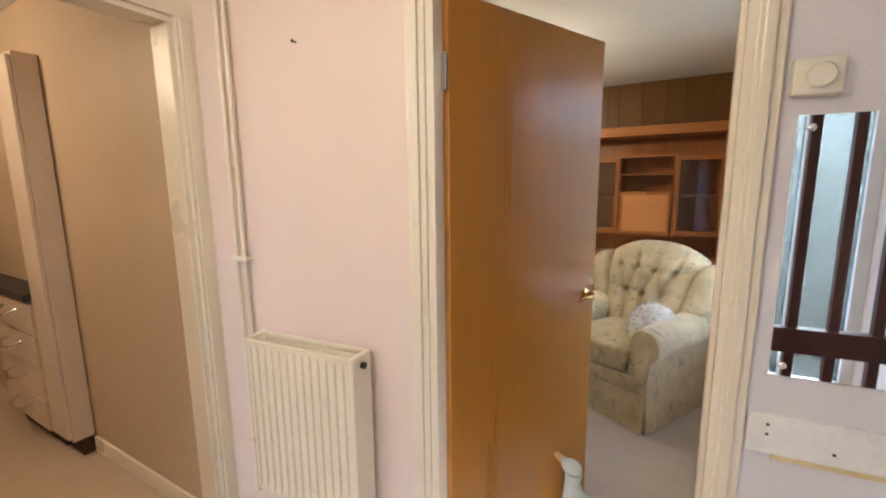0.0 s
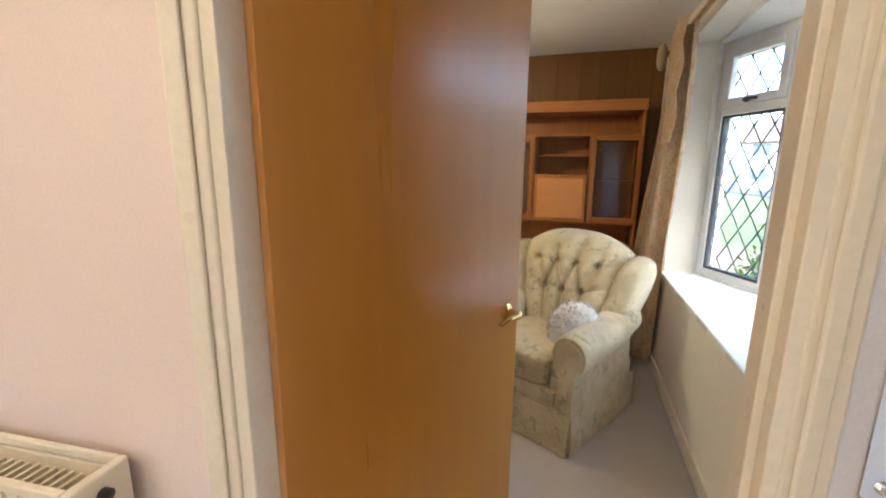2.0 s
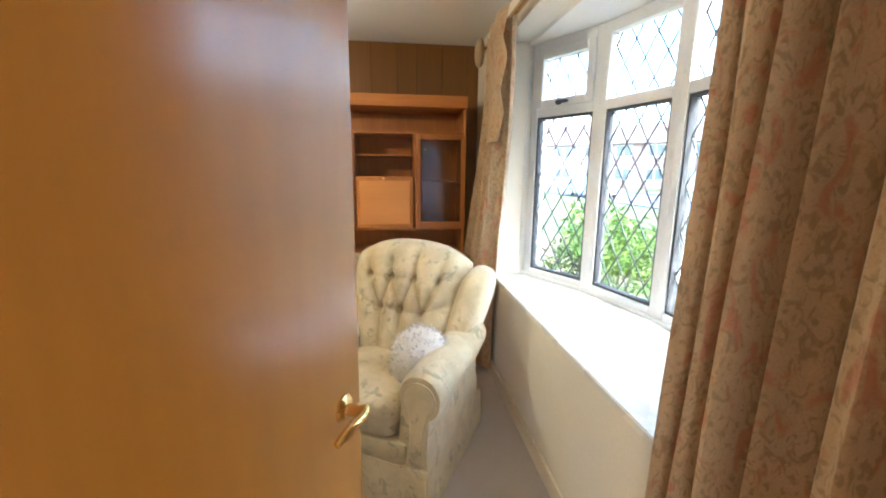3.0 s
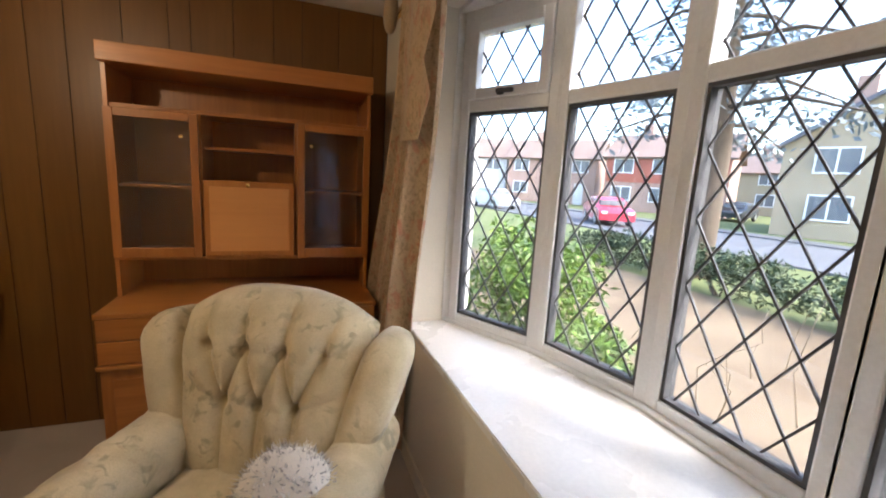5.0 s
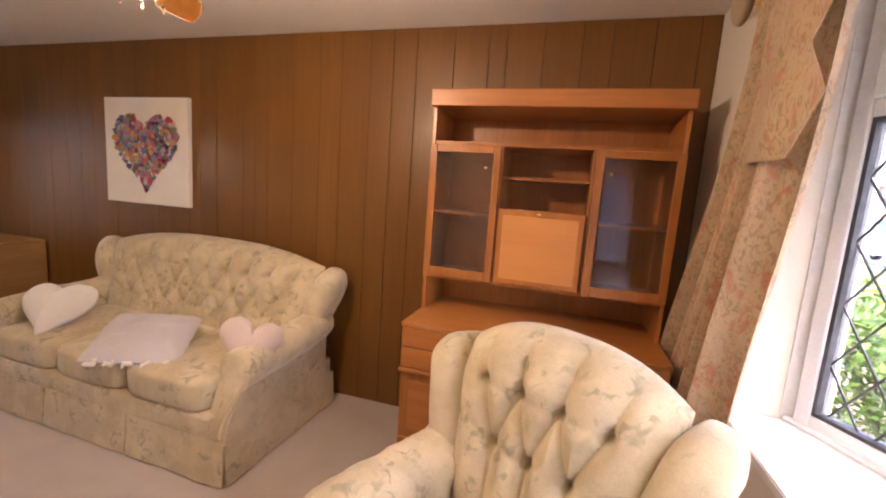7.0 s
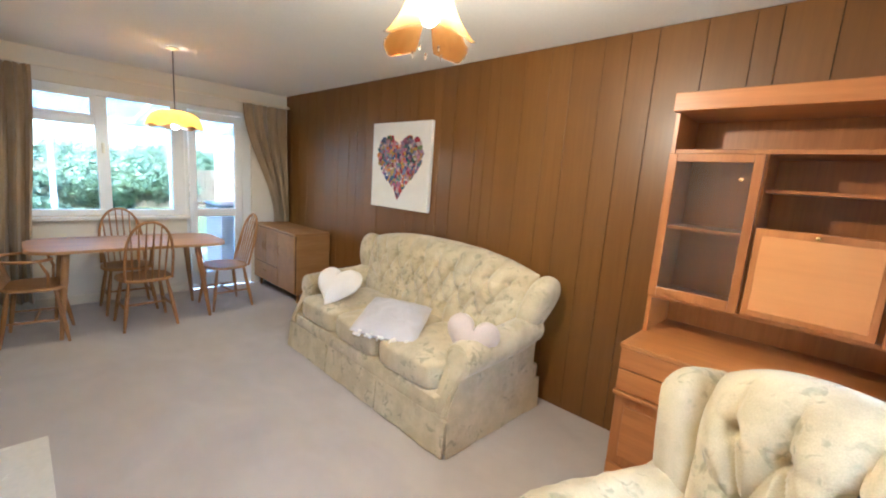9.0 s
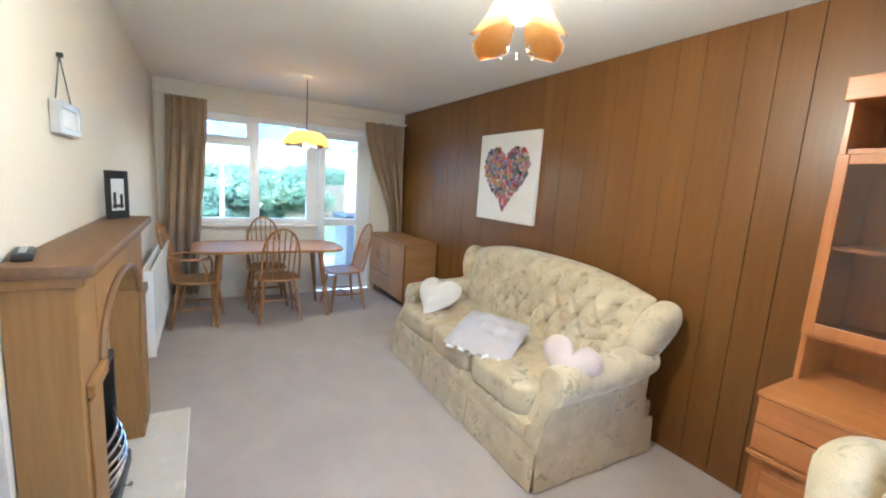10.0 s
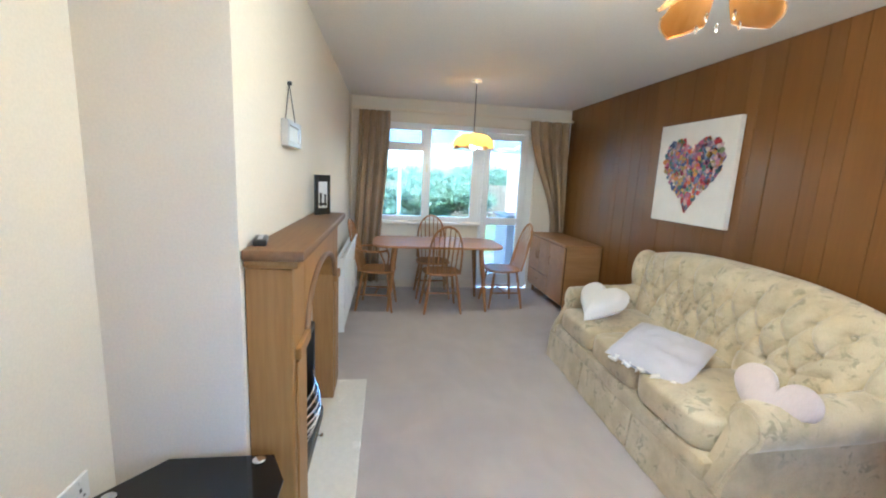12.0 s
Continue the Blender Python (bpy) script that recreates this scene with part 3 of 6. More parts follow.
def skirt(name, *runs):
    bs = []
    for x0, y0, x1, y1, nx, ny in runs:
        t = 0.014
        bs.append((min(x0, x0 + nx * t), min(y0, y0 + ny * t), 0, max(x1, x1 + nx * t), max(y1, y1 + ny * t), SK))
    return setting(name, boxes(*bs, bevel=0.004), M_GLOSS, "cream gloss skirting board")


skirt("baseboard", (XE, 1.50, XE, 4.78, -1, 0), (-4.22, YS, -0.3, YS, 0, 1), (-0.3, YD + 0.02, -0.3, YS + 0.014, 1, 0), (-0.28, YD, DOOR_X0 - 0.09, YD, 0, 1), (DOOR_X1 + 0.08, YD, XE - 0.02, YD, 0, 1), (XW, YS + 0.02, XW, WIN_Y1 - 0.01, 1, 0), (XW, BD_Y1 + 0.01, XW, 4.77, 1, 0))
in_hall(skirt("baseboard_hall", (-0.28, YH, DOOR_X0 - 0.09, YH, 0, -1), (DOOR_X1 + 0.08, YH, 2.58, YH, 0, -1)))
setting_of("trim_kitchen_door", "moulding", [[(-0.3, 1.255, 0, -0.282, 1.322, 2.05), (-0.41, 1.235, 0, -0.298, 1.262, 2.03), (-0.284, 1.268, 0, -0.276, 1.305, 2.05)], [(-0.3, 0.42, 0, -0.282, 0.485, 2.05), (-0.41, 0.478, 0, -0.298, 0.505, 2.03), (-0.284, 0.44, 0, -0.276, 0.47, 2.05)], [(-0.3, 0.42, 2.05, -0.282, 1.322, 2.115), (-0.41, 0.478, 2.03, -0.298, 1.262, 2.05)]], M_GLOSS, "cream gloss frame of the kitchen doorway", 0.003)


# ---- upholstered suite ----
def tufted_back(w, z0, z1, buttons, thick=0.13, lean=0.16, drop=0.10, nu=90, nv=56, taper=0.0):
    """A button back: arched top, dimples at the buttons, creases between them and pleats to the edges. Buttons: rows of (z, count)."""
    spots, folds = [], []
    rows = []
    for z, count in buttons:
        pitch = (w - 0.12) / (max(c for _, c in buttons) + 0.2)
        rows.append([((k - (count - 1) / 2) * pitch, z) for k in range(count)])
        spots += rows[-1]
    for upper, lower in zip(rows, rows[1:]):
        for a in upper:
            near = sorted(lower, key=lambda b: math.hypot(a[0] - b[0], a[1] - b[1]))[:2]
            folds += [(a, b, 0.8) for b in near if abs(a[0] - b[0]) < 0.9 * pitch]
    for row in rows:
        folds += [(a, b, 0.3) for a, b in zip(row, row[1:])]
        folds += [(row[k], (row[k][0] + s * pitch, row[k][1] + 0.05), 0.5) for k, s in ((0, -1), (-1, 1))]
    for x, z in rows[0]:
        folds.append(((x, z), (x * 1.25, z1 + 0.03), 0.8))
    for x, z in rows[-1]:
        folds.append(((x, z), (x * 1.04, z0 - 0.05), 0.7))
    for x, z in rows[0]:
        folds += [((x, z), (x * 1.25 + o, z1 + 0.03), 0.42) for o in (-0.034, 0.034)]

    def top(x):
        return z1 - drop * abs(2 * x / w) ** 2.6

    gx = np.repeat(((np.arange(nu + 1) / nu - 0.5) * w)[:, None], nv + 1, axis=1)
    gz = z0 + (top(gx) - z0) * (np.arange(nv + 1) / nv)[None, :]
    hole = np.zeros_like(gx)
    for ax, az in spots:
        hole += 0.038 * np.exp(-((gx - ax) ** 2 + (gz - az) ** 2) / 0.017**2)
    crease, valley = np.zeros_like(gx), np.zeros_like(gx)
    for (ax, az), (bx, bz), deep in folds:
        lx, lz = bx - ax, bz - az
        t = np.clip(((gx - ax) * lx + (gz - az) * lz) / (lx * lx + lz * lz), 0, 1)
        q = (gx - ax - t * lx) ** 2 + (gz - az - t * lz) ** 2
        f = deep * ((1 - 0.5 * t) if bz > z1 else (1 - 0.35 * np.sin(np.pi * t)))
        crease = np.maximum(crease, f * np.exp(-q / 0.0055**2))
        valley = np.maximum(valley, f * np.exp(-q / 0.030**2))
    sunk = hole + 0.013 * crease + 0.034 * valley

    bm = bmesh.new()
    front, back = [], []
    for i in range(nu + 1):
        x = (i / nu - 0.5) * w
        zt = top(x)
        fr, ba = [], []
        for j in range(nv + 1):
            v = j / nv
            z = z0 + (zt - z0) * v
            e = (1 - abs(2 * i / nu - 1) ** 7) ** 0.5 * (1 - v**9) ** 0.5
            slope = lean * (z - z0)
            y = slope - thick * e + sunk[i][j] * e + 0.006 * noise.noise((x * 6, z * 6, 2.0)) + 0.0025 * noise.noise((x * 30, z * 18, 5.0))
            edge = i in (0, nu) or j == nv
            xt = x * (1 - taper * (1 - v) ** 1.3)
            fr.append(bm.verts.new((xt, y, z)))
            ba.append(fr[-1] if edge else bm.verts.new((xt, slope + 0.05 * e, z)))
        front.append(fr)
        back.append(ba)
    for i in range(nu):
        for j in range(nv):
            bm.faces.new((front[i][j], front[i + 1][j], front[i + 1][j + 1], front[i][j + 1]))
            q = [back[i][j], back[i][j + 1], back[i + 1][j + 1], back[i + 1][j]]
            if len(set(q)) == 4:
                bm.faces.new(q)
    return bm, [(x * (1 - taper * (1 - (z - z0) / (top(x) - z0)) ** 1.3), lean * (z - z0) - thick + 0.070, z) for x, z in spots]


def pillow(w, d, h, nu=24, nv=24, crown=0.5, wrinkle=0.006, seed=0.0, edge=4.0):
    """A stuffed cushion, flat on z = 0, with soft edges."""
    bm = bmesh.new()
    rows = []
    for s in (1, -1):
        g = []
        for i in range(nu + 1):
            r = []
            for j in range(nv + 1):
                u, v = 2 * i / nu - 1, 2 * j / nv - 1
                e = max(0.0, (1 - abs(u) ** edge)) ** 0.45 * max(0.0, (1 - abs(v) ** edge)) ** 0.45
                e = e * (1 - crown) + crown * e * (1 - 0.25 * (u * u + v * v))
                n = wrinkle * noise.noise((u * 3 + seed, v * 3, s + seed)) * 2
                z = h / 2 + s * (h / 2) * e + n * e
                rim = i in (0, nu) or j in (0, nv)
                if s < 0 and rim:
                    r.append(rows[0][i][j])
                else:
                    r.append(bm.verts.new((u * w / 2 * (1 - 0.02 * v * v), v * d / 2 * (1 - 0.02 * u * u), z)))
            g.append(r)
        rows.append(g)
    for k, g in enumerate(rows):
        for i in range(nu):
            for j in range(nv):
                q = (g[i][j], g[i + 1][j], g[i + 1][j + 1], g[i][j + 1])
                bm.faces.new(q if k == 0 else q[::-1])
    return bm


def blob(cx, cy, cz, rx, ry, rz, power=2.5, n=24, m=14, bm=None, tilt=None):
    """A padded lump: a superellipsoid."""
    bm = bm or bmesh.new()
    tilt = tilt or Matrix()

    def sp(v, p):
        return math.copysign(abs(v) ** p, v)

    p = 2 / power
    rings = []
    for j in range(1, m):
        a = math.pi * (j / m - 0.5)
        rings.append([bm.verts.new(Vector((cx, cy, cz)) + tilt.to_3x3() @ Vector((rx * sp(math.cos(a), p) * sp(math.cos(t), p), ry * sp(math.cos(a), p) * sp(math.sin(t), p), rz * sp(math.sin(a), p)))) for t in (2 * math.pi * i / n for i in range(n))])
    lo = bm.verts.new(Vector((cx, cy, cz)) + tilt.to_3x3() @ Vector((0, 0, -rz)))
    hi = bm.verts.new(Vector((cx, cy, cz)) + tilt.to_3x3() @ Vector((0, 0, rz)))
    for a, b in zip(rings, rings[1:]):
        for i in range(n):
            bm.faces.new((a[i], a[(i + 1) % n], b[(i + 1) % n], b[i]))
    for i in range(n):
        bm.faces.new((lo, rings[0][(i + 1) % n], rings[0][i]))
        bm.faces.new((hi, rings[-1][i], rings[-1][(i + 1) % n]))
    return bm


def cushion_block(w, d, h, seed):
    """A thick seat cushion with a boxy edge and a soft crown, its underside on z = 0."""
    bm = blob(0, 0, h / 2, w / 2, d / 2, h / 2, 7.0, 72, 28)
    for v in bm.verts:
        u, s = 2 * v.co.x / w, 2 * v.co.y / d
        if v.co.z > h * 0.5:
            v.co.z += 0.016 * (1 - u * u) * (1 - s * s) + 0.006 * noise.noise((u * 3 + seed, s * 3, seed)) + 0.003 * noise.noise((u * 9 + seed, s * 6, seed))
        v.co.y += 0.006 * noise.noise((u * 4 + seed, v.co.z * 20, seed))
    return bm


def arm_outline(w):
    """The section of a rolled arm as x, z pairs: up the inside, over the roll and down the outside."""
    cx, cz, r = w / 2 - 0.06, 0.515, 0.102
    pts = [(w / 2 - 0.150, 0.20), (w / 2 - 0.152, 0.34), (w / 2 - 0.154, 0.44)]
    pts += [(cx + r * math.cos(radians(a)), cz + r * 0.97 * math.sin(radians(a))) for a in range(200, -61, -13)]
    return pts + [(w / 2 - 0.012, 0.40), (w / 2 - 0.010, 0.34), (w / 2 - 0.006, 0.27), (w / 2 - 0.002, 0.212)]


def arm_shape(sign, w, d, back):
    """A rolled arm that rises towards the backrest, its outside falling to the valance in one piece."""
    bm = bmesh.new()
    out, steps = arm_outline(w), 26
    rings = []
    for k in range(steps + 1):
        t = k / steps
        rise = 0.035 * t + 0.10 * max(0, t - 0.75)
        shrink = 1 - 0.10 * max(0.0, 1 - k / 1.5)
        ring = []
        for i, (x, z) in enumerate(out):
            up = min(1.0, max(0.0, (z - 0.25) / 0.2))
            x = w / 2 - 0.06 + (x - w / 2 + 0.06) * (shrink if up else 1)
            z = z + up * rise - up * (1 - shrink) * 0.09
            puff = 0.005 * noise.noise((k * 0.45, i * 0.5, sign * 3.0)) + 0.003 * noise.noise((k * 1.3, i * 0.9, sign))
            start = -d / 2 + 0.012 + (back - 0.012) * up
            ring.append(bm.verts.new((sign * (x + puff), start + t * (d / 2 - 0.11 - start), z + puff * up)))
        rings.append(ring)
    n = len(out)
    for a, b in zip(rings, rings[1:]):
        for i in range(n):
            bm.faces.new((a[i], a[(i + 1) % n], b[(i + 1) % n], b[i]))
    bm.faces.new(rings[0][::-1])
    bm.faces.new(rings[-1])
    return bm


def arm_panel(sign, w, d, back):
    """The keyhole panel on the front of an arm, and the line of its piping."""
    cx, cz, r = w / 2 - 0.06, 0.507, 0.073
    line = [(cx - 0.034, 0.235), (cx - 0.030, 0.33), (cx - 0.034, 0.40)]
    line += [(cx + r * math.cos(radians(a)), cz + r * math.sin(radians(a))) for a in range(225, -46, -15)]
    line += [(cx + 0.038, 0.40), (cx + 0.030, 0.33), (cx + 0.026, 0.235)]
    bm = bmesh.new()

    def face(z):
        return -d / 2 + 0.012 + (back - 0.012) * min(1.0, max(0.0, (z - 0.25) / 0.2))

    a = [bm.verts.new((sign * x, face(z) + 0.01, z)) for x, z in line]
    b = [bm.verts.new((sign * x, face(z) - 0.006, z)) for x, z in line]
    c = [bm.verts.new((sign * (cx + (x - cx) * 0.8), face(z) - 0.014, 0.46 + (z - 0.46) * 0.9)) for x, z in line]
    n = len(line)
    for p, q in ((a, b), (b, c)):
        for i in range(n):
            bm.faces.new((p[i], p[(i + 1) % n], q[(i + 1) % n], q[i]))
    bm.faces.new(a[::-1])
    bm.faces.new(c)
    return bm, [(sign * x, face(z) - 0.006, z) for x, z in line]


def skirt_panel(a, b, z0, z1, flare, pleat=True):
    """A hanging valance from corner a to corner b, folded at its middle pleats."""
    a, b = Vector((*a, 0)), Vector((*b, 0))
    along = (b - a)
    ln = along.length
    out = Vector((along.y, -along.x, 0)).normalized()

    def fn(u, v):
        wave = 0.0035 * math.sin(u * ln * 17) + 0.002 * math.sin(u * ln * 41 + 1)
        return a + along * u + out * (flare * (1 - v) + wave * (1 - v)) + Vector((0, 0, z0 + (z1 - z0) * v))

    return grid_sheet(fn, max(8, int(ln * 40)), 8, 0.008)


def suite_piece(name, label, category, w, d, seats, buttons, zt, m, drop, group, back):
    t = thing(name, label, category, m, group)
    part("base", boxes((-w / 2 + 0.02, -d / 2 + 0.035, 0.06, w / 2 - 0.02, d / 2 - 0.03, 0.31), bevel=0.02), M_FABRIC, t, "", True)
    part("front_rail", boxes((-w / 2 + 0.10, -d / 2 + 0.005, 0.20, w / 2 - 0.10, -d / 2 + 0.06 + back, 0.315), bevel=0.025), M_FABRIC, t, "", True)
    # valance in one panel for each seat, with kick pleats between them
    cut = [-w / 2 + w * k / seats for k in range(seats + 1)]
    for a, b in zip(cut, cut[1:]):
        part("valance", skirt_panel((a + 0.007, -d / 2 + 0.004), (b - 0.007, -d / 2 + 0.004), 0.008, 0.215, 0.018), M_FABRIC, t, "", True)
        part("kick_pleat", boxes((b - 0.03, -d / 2 + 0.024, 0.01, b + (0.03 if b < w / 2 - 0.01 else -0.012), -d / 2 + 0.032, 0.2), bevel=0.003), M_FABRIC, t)
    part("valance", skirt_panel((w / 2 - 0.004, -d / 2 + 0.01), (w / 2 - 0.004, d / 2 - 0.03), 0.008, 0.215, 0.012), M_FABRIC, t, "", True)
    part("valance", skirt_panel((-w / 2 + 0.004, d / 2 - 0.03), (-w / 2 + 0.004, -d / 2 + 0.01), 0.008, 0.215, 0.012), M_FABRIC, t, "", True)
    part("piping", tube([(-w / 2 + 0.01, d / 2 - 0.05, 0.217), (-w / 2 + 0.002, -d / 2 + 0.01, 0.217), (w / 2 - 0.002, -d / 2 + 0.01, 0.217), (w / 2 - 0.01, d / 2 - 0.05, 0.217)], 0.005, 6), M_FABRIC, t)
    for s in (1, -1):
        arm = part("arm", arm_shape(s, w, d, back), M_FABRIC, t, "rolled arm", True)
        bm, seam = arm_panel(s, w, d, back)
        part("arm_facing", bm, M_FABRIC, arm, "keyhole-shaped front panel", True)
        part("piping", tube(seam, 0.005, 6, None, True), M_FABRIC, arm, "", True)
        if seats == 1:
            bm = blob(s * (w / 2 - 0.045), d / 2 - 0.115, 0.705, 0.080, 0.16, 0.235, 3.2, 28, 18, None, Matrix.Rotation(radians(s * 16), 4, "Y") @ Matrix.Rotation(radians(-10), 4, "X"))
        else:
            bm = blob(s * (w / 2 - 0.02), d / 2 - 0.12, 0.735, 0.085, 0.115, 0.20, 2.6, 28, 18, None, Matrix.Rotation(radians(s * 20), 4, "Y") @ Matrix.Rotation(radians(-12), 4, "X"))
        for v in bm.verts:
            v.co += 0.008 * Vector((noise.noise(v.co * 11), noise.noise(v.co * 11 + Vector((5, 0, 0))), 0.5 * noise.noise(v.co * 9)))
        part("wing", bm, M_FABRIC, t, "padded side wing", True)
    seat_w = (w - 0.31) / seats
    for k in range(seats):
        c = part("seat_cushion", cushion_block(seat_w + 0.008, d - 0.20, 0.175, 3.0 * k), M_FABRIC, t, "loose seat cushion", True)
        c.location = (-(w - 0.31) / 2 + seat_w * (k + 0.5), -0.095, 0.30)
    bm, spots = tufted_back(w - 0.10, 0.40, zt, buttons, 0.16, 0.17, drop, int((w - 0.10) * 190), 104, 0.20 if seats == 1 else 0.03)
    rest = part("backrest", bm, M_FABRIC, t, "deep buttoned backrest", True)
    rest.location.y = d / 2 - 0.17
    for x, y, z in spots:
        part("button", lathe([(0.006, -0.004), (0.012, -0.002), (0.013, 0.001), (0.010, 0.005), (0.003, 0.007)], 10, None, Matrix.Translation((x, y, z)) @ Matrix.Rotation(radians(90), 4, "X")), M_FABRIC, rest, "", True)
    part("back_panel", boxes((-w / 2 + 0.06, d / 2 - 0.10, 0.08, w / 2 - 0.06, d / 2 - 0.02, 0.80), bevel=0.03), M_FABRIC, t, "", True)
    return t


armchair = suite_piece("armchair", "cream floral armchair with a deep buttoned back and skirt", "armchair", 0.79, 0.78, 1, [(0.86, 4), (0.69, 3)], 1.045, pose(1.045, 3.385, 0, 0, 0, -29), 0.10, "three-piece suite", 0.05)
sofa = suite_piece("sofa", "cream floral three-seat sofa with a deep buttoned back", "sofa", 1.89, 0.92, 3, [(0.83, 10), (0.70, 9), (0.58, 8)], 1.015, pose(-1.17, 4.28, 0, 0, 0, -1.5), 0.10, "three-piece suite", 0.12)


# ---- cushions ----
def heart_outline(n=48, s=1.0):
    pts = []
    for k in range(n):
        t = 2 * math.pi * k / n
        pts.append((s * 16 * math.sin(t) ** 3 / 32, s * (13 * math.cos(t) - 5 * math.cos(2 * t) - 2 * math.cos(3 * t) - math.cos(4 * t)) / 32))
    return pts


def heart_cushion(size, thick):
    bm = bmesh.new()
    out = heart_outline(56, size)
    rim = [bm.verts.new((x, y, 0)) for x, y in out]
    for s in (1, -1):
        prev = rim
        for k in range(1, 8):
            f = 1 - k / 8
            z = s * thick / 2 * math.sqrt(1 - f**2.4)
            ring = [bm.verts.new((x * f, y * f + 0.04 * size * (1 - f), z)) for x, y in out]
            for i in range(56):
                bm.faces.new((prev[i], prev[(i + 1) % 56], ring[(i + 1) % 56], ring[i]))
            prev = ring
        bm.faces.new(prev)
    return bm


M_WHITEPLUSH = surface("white_plush", (0.74, 0.70, 0.64), (0.82, 0.78, 0.72), 6, 300, 0.95, 0.5, 0, (1, 1, 1), 0.25, 0.5)
M_GREYPLUSH = surface("pale_grey_satin", (0.47, 0.44, 0.46), (0.56, 0.53, 0.55), 5, 200, 0.6, 0.2, 0, (1, 1, 1), 0.25, 0.3)
M_PINKKNIT = surface("pale_pink_knit", (0.52, 0.425, 0.375), (0.60, 0.50, 0.445), 6, 120, 0.9, 0.6, 0, (1, 0.3, 1), 0.25, 0.4)
single("heart_cushion", heart_cushion(0.40, 0.15), M_WHITEPLUSH, "white plush heart cushion on the sofa seat", "cushion", pose(-1.70, 4.03, 0.60, 44, 0, 22), True)
cushion = thing("square_cushion", "pale grey satin cushion lying flat on the sofa", "cushion", pose(-0.98, 4.02, 0.480, 14, 4, 32))
part("cover", pillow(0.44, 0.44, 0.12, 26, 26, 0.6, 0.012, 5.0, 3.0), M_GREYPLUSH, cushion, "", True)
for k in range(5):
    a = -0.16 + 0.08 * k
    part("ruffle", tube([(a + 0.02 * math.sin(i * 1.3), -0.195 - 0.012 * i, 0.055 + 0.012 * math.sin(i * 2.1 + k)) for i in range(5)], [0.012, 0.016, 0.014, 0.011, 0.005], 8), M_WHITEPLUSH, cushion, "white ruffled edge", True)
single("heart_cushion", heart_cushion(0.31, 0.12), M_PINKKNIT, "pale pink knitted heart cushion by the sofa arm", "cushion", pose(-0.32, 4.05, 0.61, 62, 14, 32), True)


def fluffy_cushion():
    t = thing("fluffy_cushion", "fluffy white and grey cushion propped on the armchair", "cushion", armchair.matrix_world @ pose(0.215, -0.085, 0.555, 58, 0, 10))
    bm = blob(0, 0, 0, 0.135, 0.15, 0.085, 2.2, 28, 16)
    part("cover", bm, M_WHITEPLUSH, t, "", True)
    fur = bmesh.new()
    rnd = random.Random(4)
    for _ in range(1500):
        a, b = rnd.uniform(0, 2 * math.pi), math.asin(rnd.uniform(-0.4, 1))
        p = Vector((0.13 * math.cos(a) * math.cos(b), 0.145 * math.sin(a) * math.cos(b), 0.083 * math.sin(b)))
        n = Vector((p.x, p.y, p.z * 3)).normalized()
        d = (n + Vector((rnd.uniform(-0.8, 0.8), rnd.uniform(-0.8, 0.8), rnd.uniform(-0.5, 0.5)))).normalized()
        s = d.orthogonal().normalized() * 0.004
        q = p + d * rnd.uniform(0.018, 0.034)
        vs = [fur.verts.new(p - s), fur.verts.new(p + s), fur.verts.new(q)]
        fur.faces.new(vs)
    m, nt, pr = shader("tipped_fur")
    geo = nt.nodes.new("ShaderNodeNewGeometry")
    nt.links.new(ramp(nt, geo.outputs["Random Per Island"], [(0.25, (0.42, 0.41, 0.42)), (0.5, (0.8, 0.79, 0.78))]), pr.inputs["Base Color"])
    pr.inputs["Roughness"].default_value = 0.9
    tagged(part("fur", fur, m, t, "grey-tipped white fur"), kind="stuff")


fluffy_cushion()


